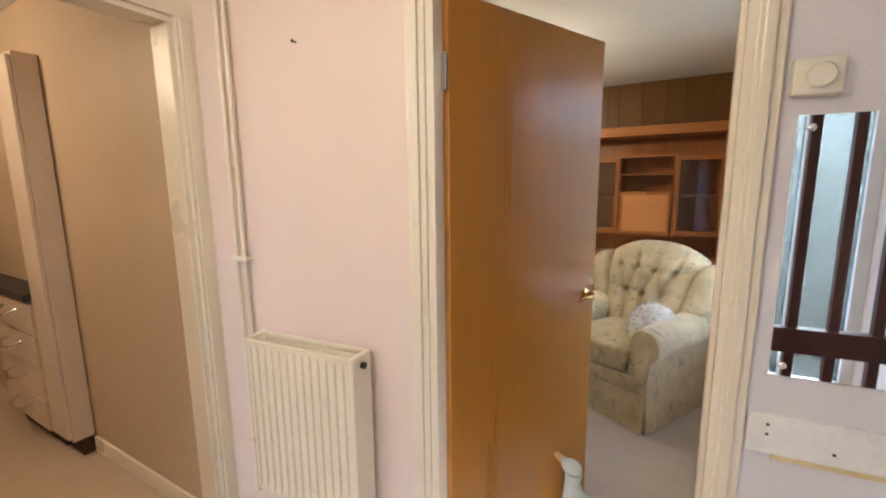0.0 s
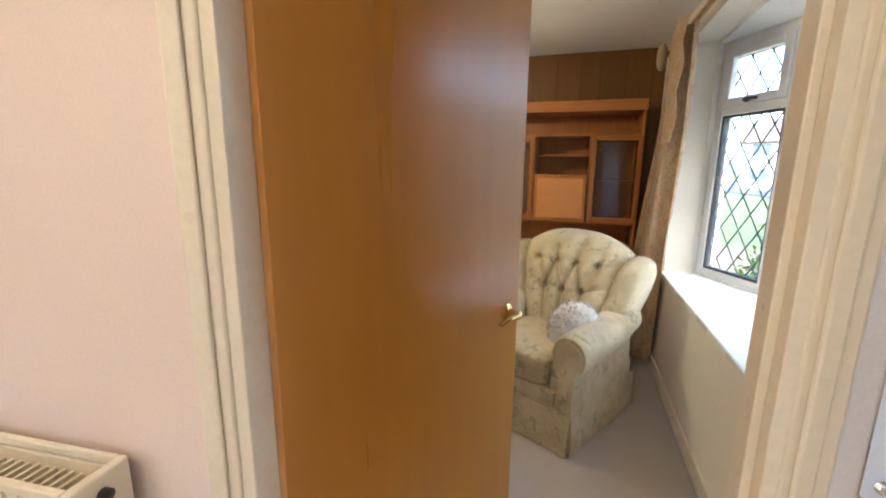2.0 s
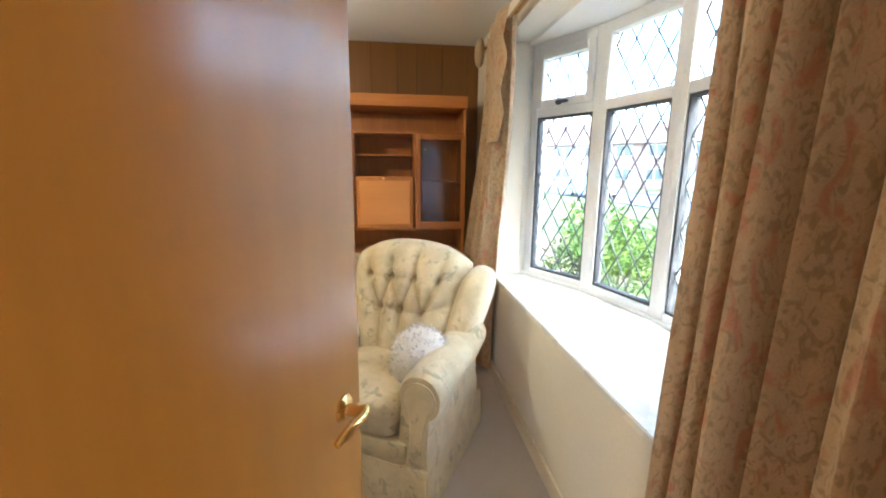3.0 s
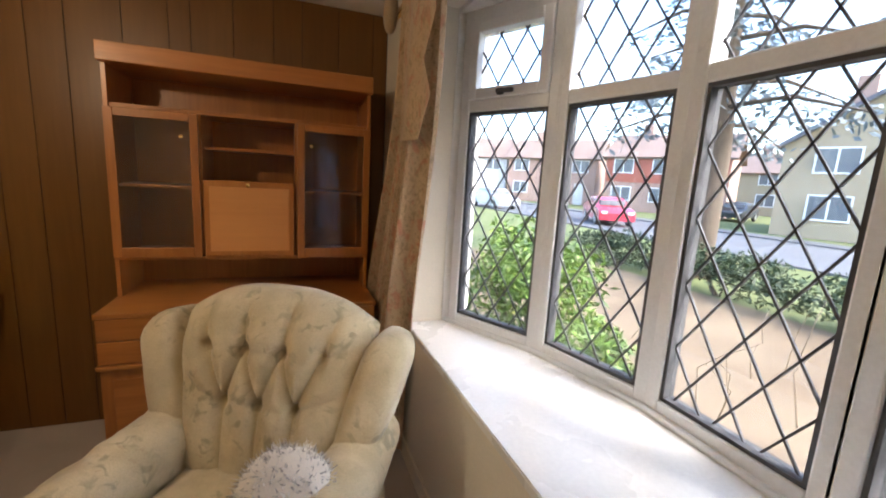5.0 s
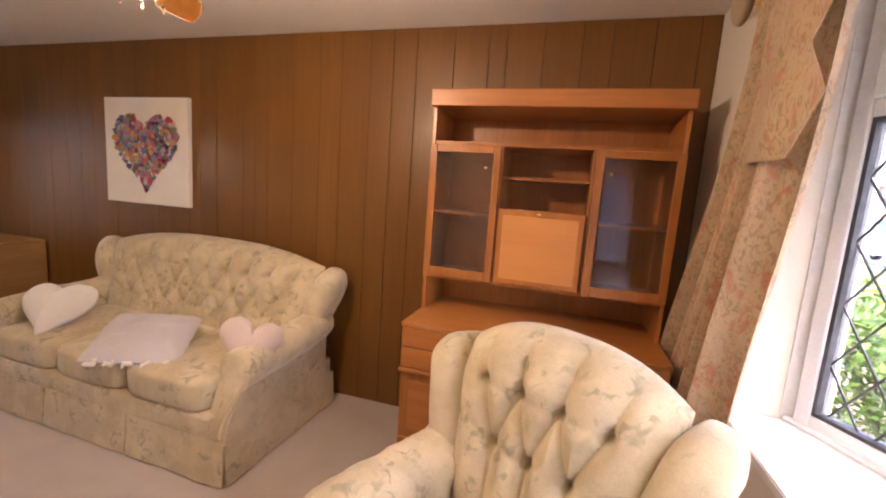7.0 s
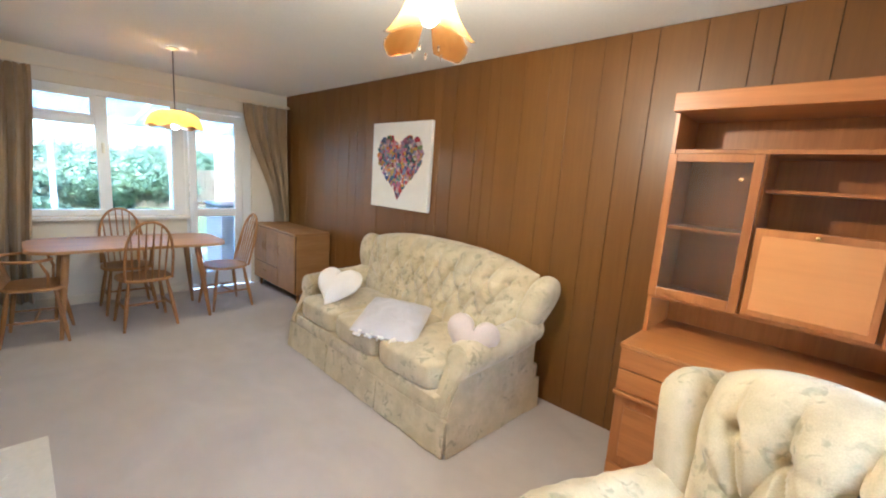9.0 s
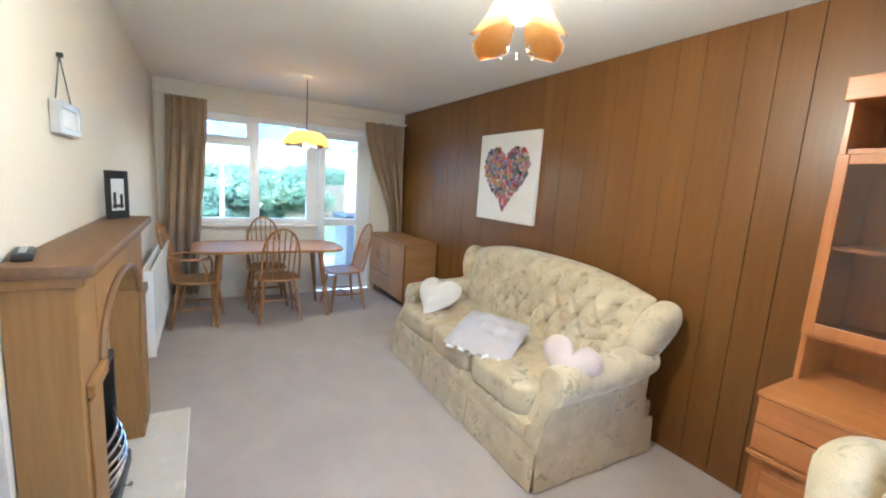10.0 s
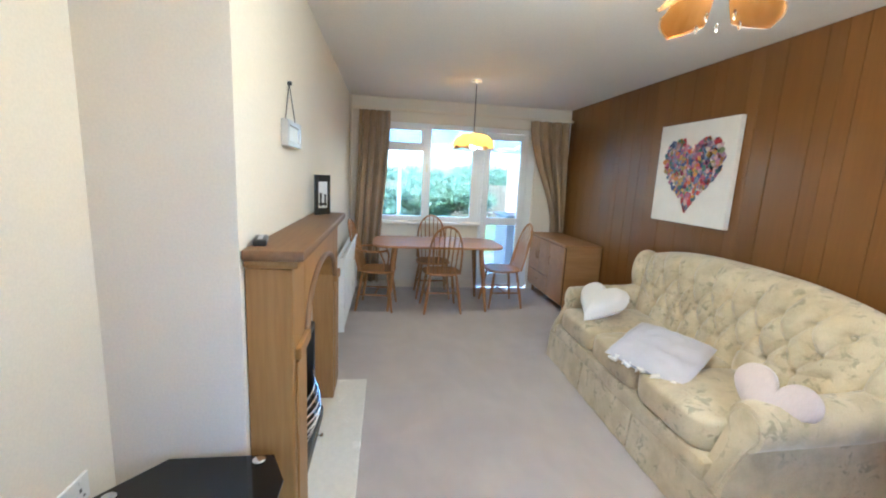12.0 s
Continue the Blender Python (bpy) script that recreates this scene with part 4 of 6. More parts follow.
# ---- wall unit ----
def wall_unit():
    X0, X1 = 0.45, 1.615
    YB, YU, YL = 4.775, 4.42, 4.175
    t = thing("wall_unit", "tall teak wall unit with glass doors and a drop flap", "wall unit", Matrix())
    p = 0.018
    for name, b in (("side_panel", (X0, YU + 0.02, 0.81, X0 + p, YB, 1.855)), ("side_panel", (X1 - p, YU + 0.02, 0.81, X1, YB, 1.855)), ("back_panel", (X0 + p, YB - 0.012, 0.81, X1 - p, YB, 1.855)), ("shelf", (X0 + p, YU + 0.03, 1.675, X1 - p, YB - 0.012, 1.693)), ("shelf", (X0 + p, YU + 0.02, 0.985, X1 - p, YB - 0.012, 1.003)), ("divider", (0.803, YU + 0.03, 1.003, 0.821, YB - 0.012, 1.675)), ("divider", (1.235, YU + 0.03, 1.003, 1.253, YB - 0.012, 1.675))):
        part(name, boxes(b, bevel=0.0015), M_TEAK_V, t)
    part("top_shelf", boxes((X0 - 0.004, YU - 0.02, 1.855, X1 + 0.004, YB, 1.935), bevel=0.004), M_TEAK, t, "deep teak top rail")
    part("shelf", boxes((0.821, YU + 0.09, 1.52, 1.235, YB - 0.012, 1.535), bevel=0.0015), M_TEAK, t)
    part("shelf", boxes((X0 + p, YU + 0.06, 1.325, 0.803, YB - 0.012, 1.34), bevel=0.0015), M_TEAK, t)
    part("shelf", boxes((1.253, YU + 0.06, 1.325, X1 - p, YB - 0.012, 1.34), bevel=0.0015), M_TEAK, t)
    for x0, x1, knob in ((X0 + 0.002, 0.812, 0.775), (1.244, X1 - 0.002, 1.28)):
        f = 0.036
        dr = part("glass_door", boxes((x0, YU, 1.0, x0 + f, YU + 0.019, 1.672), (x1 - f, YU, 1.0, x1, YU + 0.019, 1.672), (x0 + f, YU, 1.0, x1 - f, YU + 0.019, 1.0 + f + 0.012), (x0 + f, YU, 1.672 - f, x1 - f, YU + 0.019, 1.672), bevel=0.003), M_TEAK_V, t, "teak framed glass door")
        if x0 > 1:
            dr.matrix_basis = pose(X1, YU + 0.019, 0, 0, 0, 5.5) @ pose(-X1, -YU - 0.019, 0)
        g = part("pane", boxes((x0 + f - 0.004, YU + 0.008, 1.04, x1 - f + 0.004, YU + 0.012, 1.64)), M_GLASS, dr, "clear glass")
        part("knob", lathe([(0.004, 0), (0.004, 0.012), (0.008, 0.016), (0.008, 0.022), (0.003, 0.025)], 14, None, Matrix.Translation((knob - 0.03 if knob < 1 else knob + 0.03, YU + 0.007, 1.565)) @ Matrix.Rotation(radians(90), 4, "X")), M_BRASS, dr, "tiny brass knob", True)
    fl = part("drop_flap", boxes((0.825, YU, 1.006, 1.231, YU + 0.02, 1.375), bevel=0.003), M_TEAK_V, t, "teak drop-front flap")
    part("flap_panel", boxes((0.848, YU - 0.003, 1.03, 1.208, YU + 0.002, 1.345), bevel=0.006), M_TEAK_L, fl, "light orange teak centre panel")
    part("knob", lathe([(0.004, 0), (0.004, 0.010), (0.009, 0.014), (0.009, 0.02), (0.003, 0.023)], 14, None, Matrix.Translation((1.02, YU, 1.358)) @ Matrix.Rotation(radians(90), 4, "X")), M_BRASS, fl, "tiny brass knob", True)
    part("desk_top", boxes((X0 - 0.004, YL - 0.005, 0.79, X1 + 0.004, YB, 0.81), bevel=0.003), M_TEAK, t)
    for name, b in (("side_panel", (X0, YL + 0.02, 0.05, X0 + p, YB, 0.79)), ("side_panel", (X1 - p, YL + 0.02, 0.05, X1, YB, 0.79)), ("back_panel", (X0 + p, YB - 0.012, 0.05, X1 - p, YB, 0.79)), ("bottom_panel", (X0 + p, YL + 0.03, 0.05, X1 - p, YB - 0.012, 0.07)), ("plinth", (X0 + 0.02, YL + 0.07, 0.0, X1 - 0.02, YB - 0.02, 0.05))):
        part(name, boxes(b, bevel=0.0015), M_TEAK_V, t)
    part("finger_rail", boxes((X0 - 0.006, YL - 0.012, 0.565, X1 + 0.006, YL + 0.02, 0.583), bevel=0.004), M_TEAK, t, "rounded finger-pull rail")
    third = (X1 - X0) / 3
    for k in range(3):
        a, b = X0 + 0.002 + third * k, X0 - 0.002 + third * (k + 1)
        for z0, z1 in ((0.588, 0.686), (0.692, 0.788)):
            part("drawer_front", boxes((a, YL, z0, b, YL + 0.019, z1), bevel=0.002), M_TEAK, t)
        dr = part("cupboard_door", boxes((a, YL + 0.012, 0.22, b, YL + 0.03, 0.560), bevel=0.002), M_TEAK_V, t)
        part("raised_panel", boxes((a + 0.045, YL + 0.005, 0.265, b - 0.045, YL + 0.013, 0.515), bevel=0.006), M_TEAK, dr)
        part("drawer_front", boxes((a, YL + 0.010, 0.075, b, YL + 0.03, 0.212), bevel=0.002), M_TEAK, t)
    return t


wall_unit()


# ---- dining corner ----
def dining_chair(arms):
    """A hoop-back spindle chair that faces -y; its feet stand on z = 0."""
    t = thing("dining_chair", "golden beech and elm hoop-back spindle %s at the dining table" % ("armchair" if arms else "chair"), "chair", Matrix(), "chairs round the dining table")
    seat = bmesh.new()
    n = 28
    low, high = [], []
    for k in range(n):
        a = 2 * math.pi * k / n
        c, s = math.cos(a), math.sin(a)
        x = 0.205 * math.copysign(abs(c) ** 0.7, c) * (1 - 0.10 * s)
        y = 0.20 * math.copysign(abs(s) ** 0.7, s)
        low.append((x * 0.93, y * 0.93))
        high.append((x, y))
    rings = [[seat.verts.new((x * f, y * f, z)) for x, y in high] for f, z in ((0.9, 0.415), (1.0, 0.425), (1.0, 0.437), (0.96, 0.445), (0.7, 0.440), (0.35, 0.436))]
    for a, b in zip(rings, rings[1:]):
        for i in range(n):
            seat.faces.new((a[i], a[(i + 1) % n], b[(i + 1) % n], b[i]))
    seat.faces.new(rings[0][::-1])
    seat.faces.new(rings[-1])
    part("seat", seat, M_ELM, t, "dished elm seat", True)
    for sx in (1, -1):
        for sy in (1, -1):
            a, b = Vector((sx * 0.14, sy * 0.13, 0.425)), Vector((sx * 0.20, sy * 0.195, 0.0))
            part("leg", tube([a.lerp(b, f) for f in (0, 0.25, 0.5, 0.75, 1)], [0.012, 0.016, 0.018, 0.016, 0.011], 10), M_BEECH, t, "", True)
        a, b = Vector((sx * 0.17, 0.165, 0.18)), Vector((sx * 0.17, -0.165, 0.18))
        part("stretcher", tube([a, a.lerp(b, 0.5), b], [0.008, 0.012, 0.008], 8), M_BEECH, t, "", True)
    part("stretcher", tube([(-0.17, 0, 0.18), (0, 0, 0.18), (0.17, 0, 0.18)], [0.008, 0.012, 0.008], 8), M_BEECH, t, "", True)
    lean = 0.27
    hoop = []
    for k in range(25):
        a = math.pi * k / 24
        x = -0.175 * math.cos(a) * (1 + 0.05 * math.sin(a))
        z = 0.44 + 0.52 * math.sin(a) ** 0.55
        hoop.append((x, 0.165 + lean * (z - 0.44), z))
    part("hoop", tube(hoop, 0.0115, 10), M_BEECH, t, "bent hoop back", True)
    for k in range(6):
        x = -0.115 + 0.046 * k
        ztop = 0.44 + 0.52 * math.sin(math.acos(max(-1, min(1, x * 1.18 / 0.185)))) ** 0.55
        x2 = x * 1.18
        part("spindle", tube([(x, 0.16, 0.435), (x + (x2 - x) * 0.5, 0.16 + lean * (ztop - 0.44) * 0.5, 0.44 + (ztop - 0.44) * 0.5), (x2, 0.165 + lean * (ztop - 0.44), ztop)], [0.006, 0.0085, 0.005], 8), M_BEECH, t, "", True)
    if arms:
        arc = [(0.21 * math.cos(a), 0.02 + (0.22 if math.sin(a) > 0 else 0.16) * math.sin(a), 0.655) for a in (math.pi * (-0.35 + 1.7 * k / 24) for k in range(25))]
        part("arm_bow", tube(arc, 0.012, 10), M_BEECH, t, "bent arm bow", True)
        for sx in (1, -1):
            part("arm_support", tube([(sx * 0.17, -0.09, 0.43), (sx * 0.185, -0.10, 0.55), (sx * 0.20, -0.06, 0.65)], [0.010, 0.012, 0.009], 8), M_BEECH, t, "", True)
    return t


side_chair = dining_chair(False)
side_chair.matrix_world = pose(-3.33, 3.06, 0, 0, 0, -88)
copy_thing(side_chair, pose(-3.52, 3.80, 0, 0, 0, 3))
carver = dining_chair(True)
carver.matrix_world = pose(-3.40, 2.36, 0, 0, 0, 172)
copy_thing(carver, pose(-3.88, 3.02, 0, 0, 0, 90))


def dining_table():
    t = thing("dining_table", "golden elm plank dining table with splayed legs", "table", pose(-3.52, 3.02, 0))
    w, l, r = 0.36, 0.71, 0.17
    out = []
    for cx, cy, a0 in ((w - r, l - r, 0), (-w + r, l - r, 90), (-w + r, -l + r, 180), (w - r, -l + r, 270)):
        out += [(cx + r * math.cos(radians(a0 + 90 * k / 8)), cy + r * math.sin(radians(a0 + 90 * k / 8))) for k in range(9)]
    part("tabletop", prism(out, 0.705, 0.730, 0.007), M_ELM, t, "round-cornered elm plank top", True)
    for sy in (1, -1):
        part("leg_rail", boxes((-0.24, sy * 0.47 - 0.03, 0.675, 0.24, sy * 0.47 + 0.03, 0.705), bevel=0.008), M_BEECH, t)
        for sx in (1, -1):
            a, b = Vector((sx * 0.20, sy * 0.47, 0.68)), Vector((sx * 0.29, sy * 0.54, 0))
            part("leg", tube([a.lerp(b, f) for f in (0, 0.2, 0.5, 0.8, 1)], [0.026, 0.027, 0.023, 0.018, 0.014], 12), M_BEECH, t, "", True)
    return t


dining_table()


def sideboard():
    t = thing("sideboard", "golden elm sideboard with panelled doors and a drawer", "sideboard", Matrix())
    x0, x1, y0, y1 = -4.19, -3.09, 4.36, 4.785
    part("carcass", boxes((x0, y0 + 0.02, 0.105, x1, y1, 0.765), bevel=0.008), M_ELM, t)
    part("top", boxes((x0 - 0.008, y0 - 0.006, 0.765, x1 + 0.008, y1, 0.79), bevel=0.008), M_ELM, t)
    for lx in (x0 + 0.06, x1 - 0.06):
        for ly in (y0 + 0.07, y1 - 0.06):
            part("leg", tube([(lx, ly, 0.11), (lx, ly, 0.0)], [0.022, 0.015], 10), M_BEECH, t, "short turned leg", True)
    # added dark sheet stands for the shade in the door gaps
    part("gap_backing", boxes((x0 + 0.004, y0 + 0.012, 0.112, x1 - 0.004, y0 + 0.021, 0.763)), M_GROOVE, t, "dark sheet that shades the gaps round the doors")
    a, b = x1 - 0.42, x1 - 0.01
    d = part("door", boxes((a, y0, 0.118, b, y0 + 0.02, 0.755), bevel=0.006), M_ELM, t)
    part("handle", tube([(a + 0.035, y0 - 0.001, 0.50), (a + 0.035, y0 - 0.018, 0.52), (a + 0.035, y0 - 0.018, 0.58), (a + 0.035, y0 - 0.001, 0.60)], 0.006, 8), M_BEECH, d, "", True)
    for k in range(2):
        c0, c1 = x0 + 0.01 + k * 0.335, x0 + 0.34 + k * 0.335
        d = part("door", boxes((c0, y0, 0.335, c1, y0 + 0.02, 0.755), bevel=0.006), M_ELM, t)
        part("panel", boxes((c0 + 0.05, y0 - 0.004, 0.385, c1 - 0.05, y0 + 0.002, 0.705), bevel=0.005), M_ELM, d)
        hx = c1 - 0.03 if k == 0 else c0 + 0.03
        part("handle", tube([(hx, y0 - 0.001, 0.50), (hx, y0 - 0.018, 0.52), (hx, y0 - 0.018, 0.58), (hx, y0 - 0.001, 0.60)], 0.006, 8), M_BEECH, d, "", True)
    d = part("drawer_front", boxes((x0 + 0.01, y0, 0.118, x0 + 0.675, y0 + 0.02, 0.325), bevel=0.006), M_ELM, t)
    part("handle", tube([(x0 + 0.30, y0 - 0.001, 0.245), (x0 + 0.31, y0 - 0.018, 0.245), (x0 + 0.37, y0 - 0.018, 0.245), (x0 + 0.38, y0 - 0.001, 0.245)], 0.006, 8), M_BEECH, d, "", True)


sideboard()


# ---- fireplace side ----
def fireplace():
    t = thing("fireplace_surround", "oak veneer fireplace surround with an arched opening", "fireplace", Matrix())
    x0, x1, yb, yf = -1.63, -0.33, YS + 0.003, 2.135
    part("mantel_shelf", boxes((x0 - 0.03, yb, 1.163, x1 + 0.03, yf + 0.045, 1.20), bevel=0.008), M_SHELF, t, "brown oak mantel shelf", True)
    part("shelf_moulding", boxes((x0 - 0.012, yb, 1.135, x1 + 0.012, yf + 0.022, 1.163), bevel=0.008), M_OAK, t, "", True)
    lw = 0.21
    for a, b in ((x0, x0 + lw), (x1 - lw, x1)):
        part("pilaster", boxes((a, yb, 0.04, b, yf, 1.135), bevel=0.005), M_OAK, t)
        part("capital", boxes((a - 0.004 if a > -1 else a + 0.02, yf, 0.80, b - 0.02 if a > -1 else b + 0.004, yf + 0.022, 0.845), bevel=0.006), M_OAK, t)
        part("fluted_face", boxes((a + 0.03, yf, 0.10, b - 0.03, yf + 0.010, 0.79), bevel=0.004), M_OAK, t)
    # header cut to a low arch
    a, b = x0 + lw, x1 - lw
    n = 24
    bm = bmesh.new()
    cols = []
    for k in range(n + 1):
        x = a + (b - a) * k / n
        z = 0.845 + 0.20 * math.sqrt(max(0.0, 1 - (2 * k / n - 1) ** 2))
        cols.append([bm.verts.new((x, yb + 0.03, z)), bm.verts.new((x, yf, z)), bm.verts.new((x, yf, 1.135)), bm.verts.new((x, yb + 0.03, 1.135))])
    for p, q in zip(cols, cols[1:]):
        for i in range(4):
            bm.faces.new((p[i], p[(i + 1) % 4], q[(i + 1) % 4], q[i]))
    part("arched_header", bm, M_OAK, t)
    part("arch_moulding", tube([(a + (b - a) * k / n, yf + 0.008, 0.845 + 0.20 * math.sqrt(max(0.0, 1 - (2 * k / n - 1) ** 2))) for k in range(n + 1)], 0.013, 8), M_SHELF, t, "rounded arch bead", True)
    part("back_panel", boxes((a, yb, 0.04, a + 0.16, yb + 0.028, 1.06), (b - 0.16, yb, 0.04, b, yb + 0.028, 1.06), (a + 0.16, yb, 0.62, b - 0.16, yb + 0.028, 1.06)), M_MARBLE, t, "cream stone back panel")
    f = thing("gas_fire", "black coal-effect fire with bright curved bars", "fire", Matrix())
    c0, c1 = a + 0.165, b - 0.165
    part("firebox", boxes((c0, yb + 0.001, 0.042, c1, yb + 0.012, 0.615), (c0, yb + 0.012, 0.042, c0 + 0.02, yb + 0.07, 0.615), (c1 - 0.02, yb + 0.012, 0.042, c1, yb + 0.07, 0.615), (c0 + 0.02, yb + 0.012, 0.58, c1 - 0.02, yb + 0.07, 0.615), bevel=0.003), M_BLACK, f)
    for k in range(7):
        z = 0.13 + 0.036 * k
        bow = 0.055 + 0.03 * math.sin(math.pi * k / 6)
        part("fret_bar", tube([(c0 + 0.02 + (c1 - c0 - 0.04) * i / 10, yb + 0.05 + bow * math.sin(math.pi * i / 10), z) for i in range(11)], 0.007, 8), M_CHROME, f, "bright metal bar", True)
    part("fret_base", boxes((c0 + 0.03, yb + 0.03, 0.042, c1 - 0.03, yb + 0.12, 0.115), bevel=0.01), M_BLACK, f)
    part("knob", lathe([(0.004, 0), (0.004, 0.02), (0.012, 0.024), (0.012, 0.034), (0.004, 0.038)], 14, None, Matrix.Translation(((c0 + c1) / 2, yb + 0.12, 0.08)) @ Matrix.Rotation(radians(-90), 4, "X")), M_CHROME, f, "", True)
    rnd = random.Random(9)
    for k in range(9):
        part("coal", blob(c0 + 0.07 + 0.057 * k, yb + 0.06, 0.15 + 0.06 * rnd.random(), 0.035, 0.03, 0.03, 1.8, 8, 6), M_BLACK, f)
    single("hearth", boxes((x0 - 0.035, YS + 0.016, 0.001, x1 + 0.035, 2.335, 0.04), bevel=0.004), M_MARBLE, "cream polished stone hearth slab on the carpet", "hearth")


fireplace()


def radiator(name, label, m, w, h, material, ribs, cap, deep=0.066):
    """A convector panel, its back on y = 0, facing -y, standing h high."""
    t = thing(name, label, "radiator", m)

    def face(u, v):
        ph = (u * ribs) % 1.0
        dip = 0.009 if 0.28 < ph < 0.72 else 0.0
        edge = 0.0 if 0.05 < v < 0.95 else 1.0
        return Vector((0.02 + u * (w - 0.04), 0.004 - deep + dip * (1 - edge), 0.018 + v * (h - 0.03)))

    part("front_panel", grid_sheet(face, ribs * 8, 16, 0.004), material, t)
    part("rear_panel", boxes((0.02, -0.012, 0.01, w - 0.02, -0.004, h - 0.02), bevel=0.002), material, t)
    part("side_cover", boxes((0, -deep, 0, 0.018, 0, h), bevel=0.004), material, t)
    part("side_cover", boxes((w - 0.018, -deep, 0, w, 0, h), bevel=0.004), material, t)
    part("top_rim", boxes((0.018, -deep, h - 0.016, w - 0.018, 0.014 - deep, h), (0.018, -0.012, h - 0.016, w - 0.018, 0, h), bevel=0.003), material, t)
    part("top_grille", boxes(*[(0.02 + k * 0.02, 0.014 - deep, h - 0.05, 0.026 + k * 0.02, -0.012, h - 0.042) for k in range(int((w - 0.04) / 0.02))]), material, t)
    part("bleed_cap", lathe([(0.011, 0), (0.011, 0.012), (0.006, 0.014)], 12, None, Matrix.Translation((w, -0.5 * deep, h - 0.035)) @ Matrix.Rotation(radians(90), 4, "Y")), cap, t, "", True)
    part("valve", tube([(w - 0.005, -0.033, 0.03), (w + 0.05, -0.033, 0.03), (w + 0.06, -0.033, 0.01), (w + 0.06, -0.033, -0.09)], [0.009, 0.012, 0.011, 0.008], 10), material, t, "angled valve and pipe", True)
    return t


in_hall(radiator("radiator", "cream ribbed panel radiator on the pink hall wall", pose(-0.03, 1.312, 0.33), 0.475, 0.60, M_RADIATOR, 13, M_BLACK, 0.098))
radiator("radiator", "white ribbed panel radiator on the cream lounge wall", pose(-2.15, YS + 0.085, 0.19, 0, 0, 180), 1.40, 0.60, M_RADWHITE, 26, M_RADWHITE)

pipes = thing("heating_pipes", "pair of cream painted heating pipes on the hall wall", "pipes", HALL)
for x in (-0.135, -0.098):
    part("pipe", tube([(x, YH - 0.022, TOP), (x, YH - 0.022, 1.5), (x, YH - 0.022, 0.95), (x + 0.004, YH - 0.022, 0.34)], 0.0085, 10), M_GLOSS, pipes, "", True)
part("pipe_clip", boxes((-0.155, YH - 0.034, 1.185, -0.078, YH - 0.0005, 1.203), bevel=0.004), M_GLOSS, pipes)
single("pipe", tube([(XW + 0.02, YS + 0.022, TOP), (XW + 0.02, YS + 0.022, 1.2), (XW + 0.02, YS + 0.022, 0.0)], 0.011, 10), M_GLOSS, "cream painted pipe in the lounge corner", "pipe", Matrix(), True)

# ---- pictures and small things on the fireplace wall ----
M_SILVER = surface("brushed_silver", (0.55, 0.55, 0.55), (0.65, 0.65, 0.65), 8, 120, 0.35, 0.05, 0.8)
M_PAPER = surface("pale_print", (0.72, 0.74, 0.76), (0.82, 0.83, 0.84), 12, 60, 0.5, 0.02)
fr = thing("hanging_frame", "small silver picture frame hung on a string", "picture frame", pose(-1.0, YS + 0.012, 1.56))
part("frame", boxes((-0.14, -0.01, 0, -0.112, 0.02, 0.115), (0.112, -0.01, 0, 0.14, 0.02, 0.115), (-0.112, -0.01, 0, 0.112, 0.02, 0.024), (-0.112, -0.01, 0.091, 0.112, 0.02, 0.115), bevel=0.003), M_SILVER, fr)
part("print", boxes((-0.112, -0.008, 0.024, 0.112, 0.010, 0.091)), M_PAPER, fr, "pale print")
part("string", tube([(-0.10, 0.0, 0.115), (0.0, -0.004, 0.285), (0.10, 0.0, 0.115)], 0.0025, 6), M_LEAD, fr)
part("nail", boxes((-0.006, -0.011, 0.275, 0.006, 0.008, 0.292), bevel=0.002), M_BLACK, fr)
pf = thing("standing_frame", "dark wooden photo frame standing on the mantel shelf", "picture frame", pose(-1.50, 2.06, 1.2, 0, 0, 143))
part("frame", boxes((-0.06, -0.008, 0, -0.036, 0.008, 0.235), (0.036, -0.008, 0, 0.06, 0.008, 0.235), (-0.036, -0.008, 0, 0.036, 0.008, 0.04), (-0.036, -0.008, 0.195, 0.036, 0.008, 0.235), bevel=0.004), M_BLACK, pf)
part("print", boxes((-0.036, -0.004, 0.04, 0.036, 0.004, 0.195)), M_PAPER, pf, "grey print")
part("print_bar", boxes((-0.025, -0.0055, 0.05, -0.01, -0.004, 0.13), (0.012, -0.0055, 0.05, 0.026, -0.004, 0.12), (-0.03, -0.0055, 0.055, 0.03, -0.004, 0.07)), M_BLACK, pf)
rc = thing("remote_control", "small black remote control lying on the mantel", "remote", pose(-0.43, 2.01, 1.2, 0, 0, 12))
part("case", boxes((-0.065, -0.022, 0.0, 0.065, 0.022, 0.022), bevel=0.006), M_BLACK, rc, "", True)
for k in range(4):
    part("button", boxes((-0.045 + 0.025 * k, -0.008, 0.0215, -0.03 + 0.025 * k, 0.008, 0.025), bevel=0.002), M_SILVER, rc)

so = thing("wall_socket", "white double plug socket on the cream wall", "socket", pose(-0.10, YD + 0.001, 0.50))
part("plate", boxes((-0.073, 0, -0.043, 0.073, 0.009, 0.043), bevel=0.003), M_SOCKET, so)
for x in (-0.036, 0.036):
    part("switch", boxes((x - 0.007, 0.009, 0.018, x + 0.007, 0.013, 0.034), bevel=0.002), M_SOCKET, so)
    part("pin_holes", boxes((x - 0.004, 0.0075, -0.006, x + 0.004, 0.0098, 0.006), (x - 0.016, 0.0075, -0.026, x - 0.008, 0.0098, -0.020), (x + 0.008, 0.0075, -0.026, x + 0.016, 0.0098, -0.020)), M_BLACK, so)


